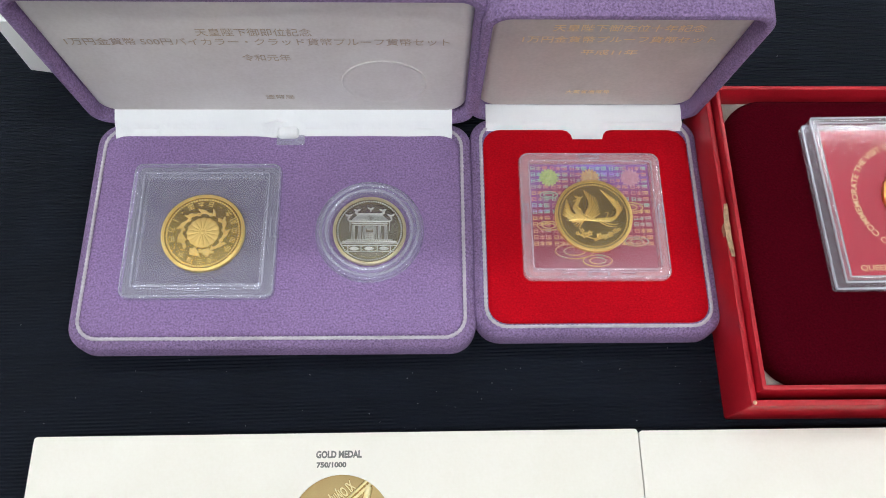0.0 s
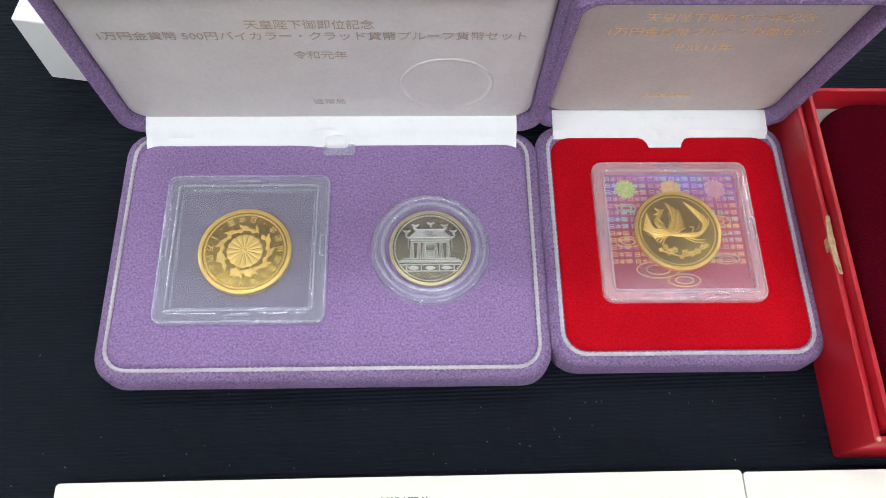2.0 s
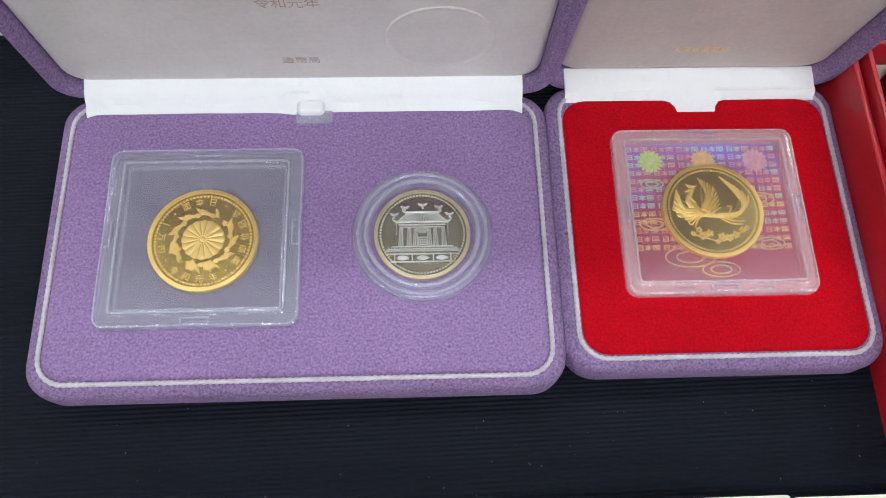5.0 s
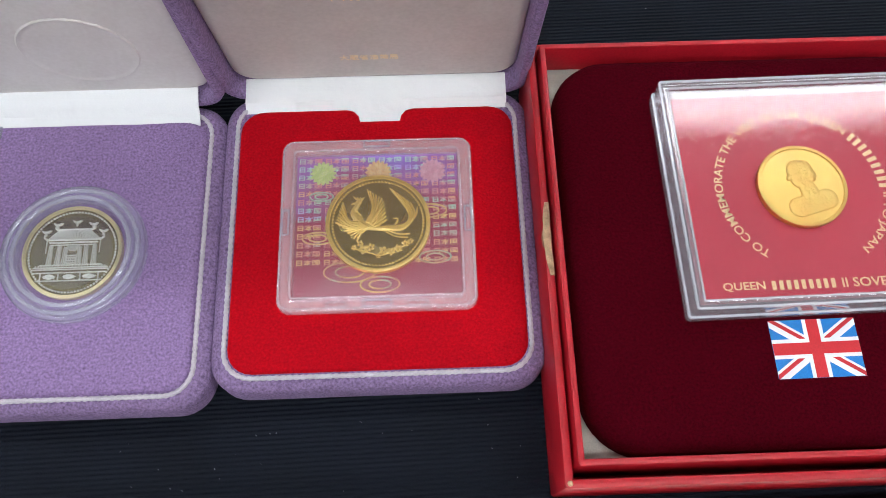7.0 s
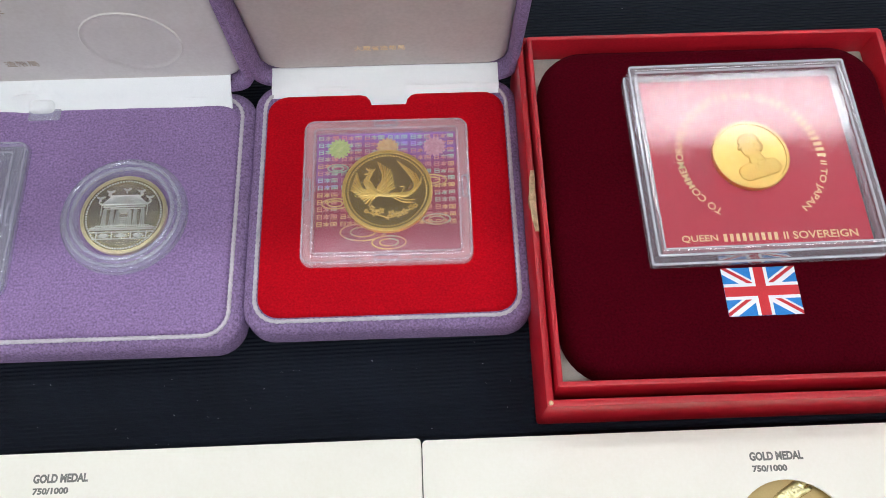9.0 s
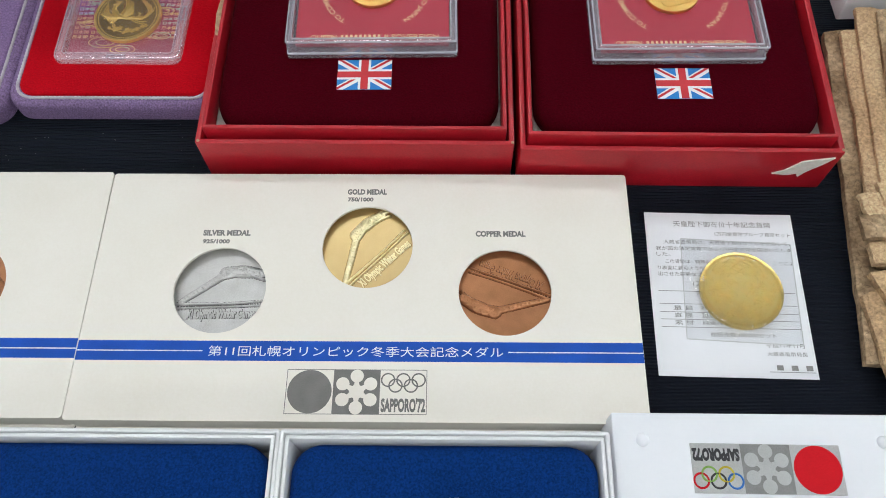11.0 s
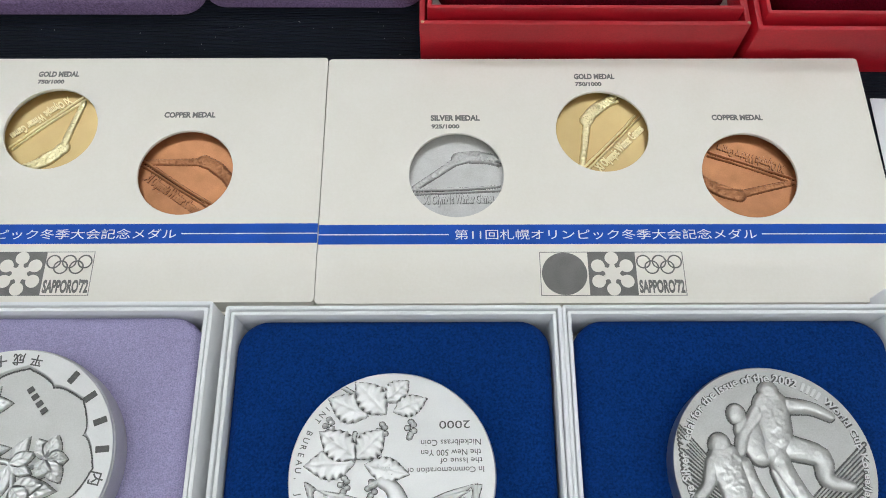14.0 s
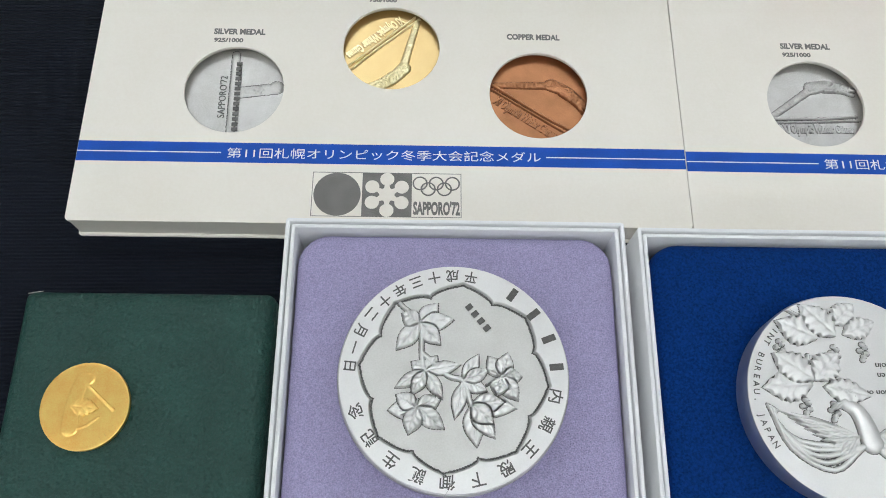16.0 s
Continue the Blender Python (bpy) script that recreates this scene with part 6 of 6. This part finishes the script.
# ---- at the table's edges ----
def folded_sheet(parent, name, corners, z, thick, mat, seed, wave=0.8, cols=14, rows=26):
    """A thick soft sheet between four corners of the plan (near-left, near-right, far-right, far-left), creased and uneven."""
    bm = bmesh.new()
    (ax, ay), (bx, by), (cx, cy), (dx, dy) = corners
    top, low = [], []
    for j in range(rows + 1):
        v = j / rows
        for i in range(cols + 1):
            u = i / cols
            x = (ax * (1 - u) + bx * u) * (1 - v) + (dx * (1 - u) + cx * u) * v
            y = (ay * (1 - u) + by * u) * (1 - v) + (dy * (1 - u) + cy * u) * v
            ragged = 0.5 * noise.noise((x * 0.30, y * 0.30, seed)) if i in (0, cols) or j in (0, rows) else 0
            lift = wave * noise.noise((x * 0.07, y * 0.05, seed * 3.1)) + 0.35 * wave * noise.noise((x * 0.4, y * 0.13, seed * 1.7))
            edge = min(u, 1 - u, 0.12) / 0.12
            drop = thick * 0.35 * (1 - edge) ** 2
            top.append(bm.verts.new((x + ragged, y + ragged, z + thick + lift - drop)))
            low.append(bm.verts.new((x + ragged, y + ragged, z + 0.3 * lift)))
    w = cols + 1
    for j in range(rows):
        for i in range(cols):
            a = j * w + i
            bm.faces.new((top[a], top[a + 1], top[a + w + 1], top[a + w]))
            bm.faces.new((low[a], low[a + w], low[a + w + 1], low[a + 1]))
    for j in range(rows):
        for a, b in ((j * w, (j + 1) * w), (j * w + cols, (j + 1) * w + cols)):
            bm.faces.new((top[a], top[b], low[b], low[a]))
    for i in range(cols):
        for a in (i, rows * w + i):
            bm.faces.new((top[a], top[a + 1], low[a + 1], low[a]))
    part(name, bm, mat, parent)


bundle = thing("paper_bundle", 0, 0, 0, 0, "bundle of old creased brown paper strips with wrapped bands", "paper bundle")
folded_sheet(bundle, "under_strip", [(322.0, 12), (400, 4), (410, 128), (336.0, 131)], 1.2, 4.0, "old_edge", 1.0, 0.6)
folded_sheet(bundle, "strip", [(330.5, 40), (345, 40), (352, 128), (339.5, 128)], 5.6, 2.4, "old_paper", 2.0)
folded_sheet(bundle, "strip", [(334.0, 42), (352, 42), (362, 133), (345.0, 136)], 8.0, 2.2, "old_paper", 3.0)
folded_sheet(bundle, "strip", [(338.5, 44), (360, 44), (372, 134), (351.0, 133)], 10.2, 2.2, "old_edge", 4.0)
folded_sheet(bundle, "strip", [(343.5, 44), (400, 44), (420, 136), (356.5, 130)], 12.4, 2.4, "old_paper", 5.0)
folded_sheet(bundle, "lower_strip", [(331.5, -70), (352, -70), (344, 40), (323.5, 31)], 5.0, 2.6, "old_paper", 6.0)
folded_sheet(bundle, "lower_strip", [(362.0, -70), (430, -70), (420, 44), (326.0, 37)], 7.8, 4.2, "old_paper", 7.0)
folded_sheet(bundle, "band", [(326.3, 38.5), (420, 36), (420, 46), (326.6, 45.5)], 10.6, 3.2, "old_paper", 8.0, 0.5, 24, 8)
folded_sheet(bundle, "band", [(325.0, 46.0), (420, 42), (420, 57), (324.5, 53.5)], 12.6, 3.0, "old_edge", 9.0, 0.6, 24, 8)
folded_sheet(bundle, "band", [(327.0, 53.0), (345, 54), (344, 60), (326.0, 60.5)], 13.0, 2.6, "old_paper", 10.0, 0.5, 12, 8)
folded_sheet(bundle, "band", [(332.0, 55.5), (420, 54), (420, 64), (331.5, 63.5)], 14.6, 2.8, "old_paper", 11.0, 0.5, 24, 8)
marks = bmesh.new()
for k in range(34):
    bars(349 + 1.4 * (k % 7) + 2.2 * random.random(), 68 + 2.1 * (k // 2) + random.random(), 15.2, 0.5 + 0.9 * random.random(), 0.5 + 0.7 * random.random(), 1, 0.1, marks, 0.9, random.random() * 2)
part("faded_writing", marks, "print_grey", bundle)

carton_l = thing("white_carton", -76.8, 229.5, 0, -10.0, "plain white card carton behind the coin cases", "carton")
part("body", slab(34, 62, 0, 26, 0.8, 0.5, cx=17, cy=0, n=3), "pure_card", carton_l)
carton_r = thing("white_carton", 343.5, 139.5, 0, 1.0, "plain white card carton behind the paper bundle", "carton")
part("body", slab(90, 60, 0, 22, 0.8, 0.5, cx=45, cy=30, n=3), "pure_card", carton_r)

bm = bmesh.new()
for k in range(110):
    x, y, a = random.uniform(-120, 330), random.choice((random.uniform(78, 100), random.uniform(-20, 230), random.uniform(80, 100))), random.uniform(0, 3.1)
    s = random.uniform(0.08, 0.30)
    tube([(x, y, 0.12), (x + s * math.cos(a), y + s * math.sin(a), 0.22), (x + 1.6 * s * math.cos(a + 0.6), y + 1.6 * s * math.sin(a + 0.6), 0.12)], 0.035, False, 3, bm)
tagged(part("lint", bm, "lint"), "pale specks of lint scattered on black cloth", "lint", kind="stuff")
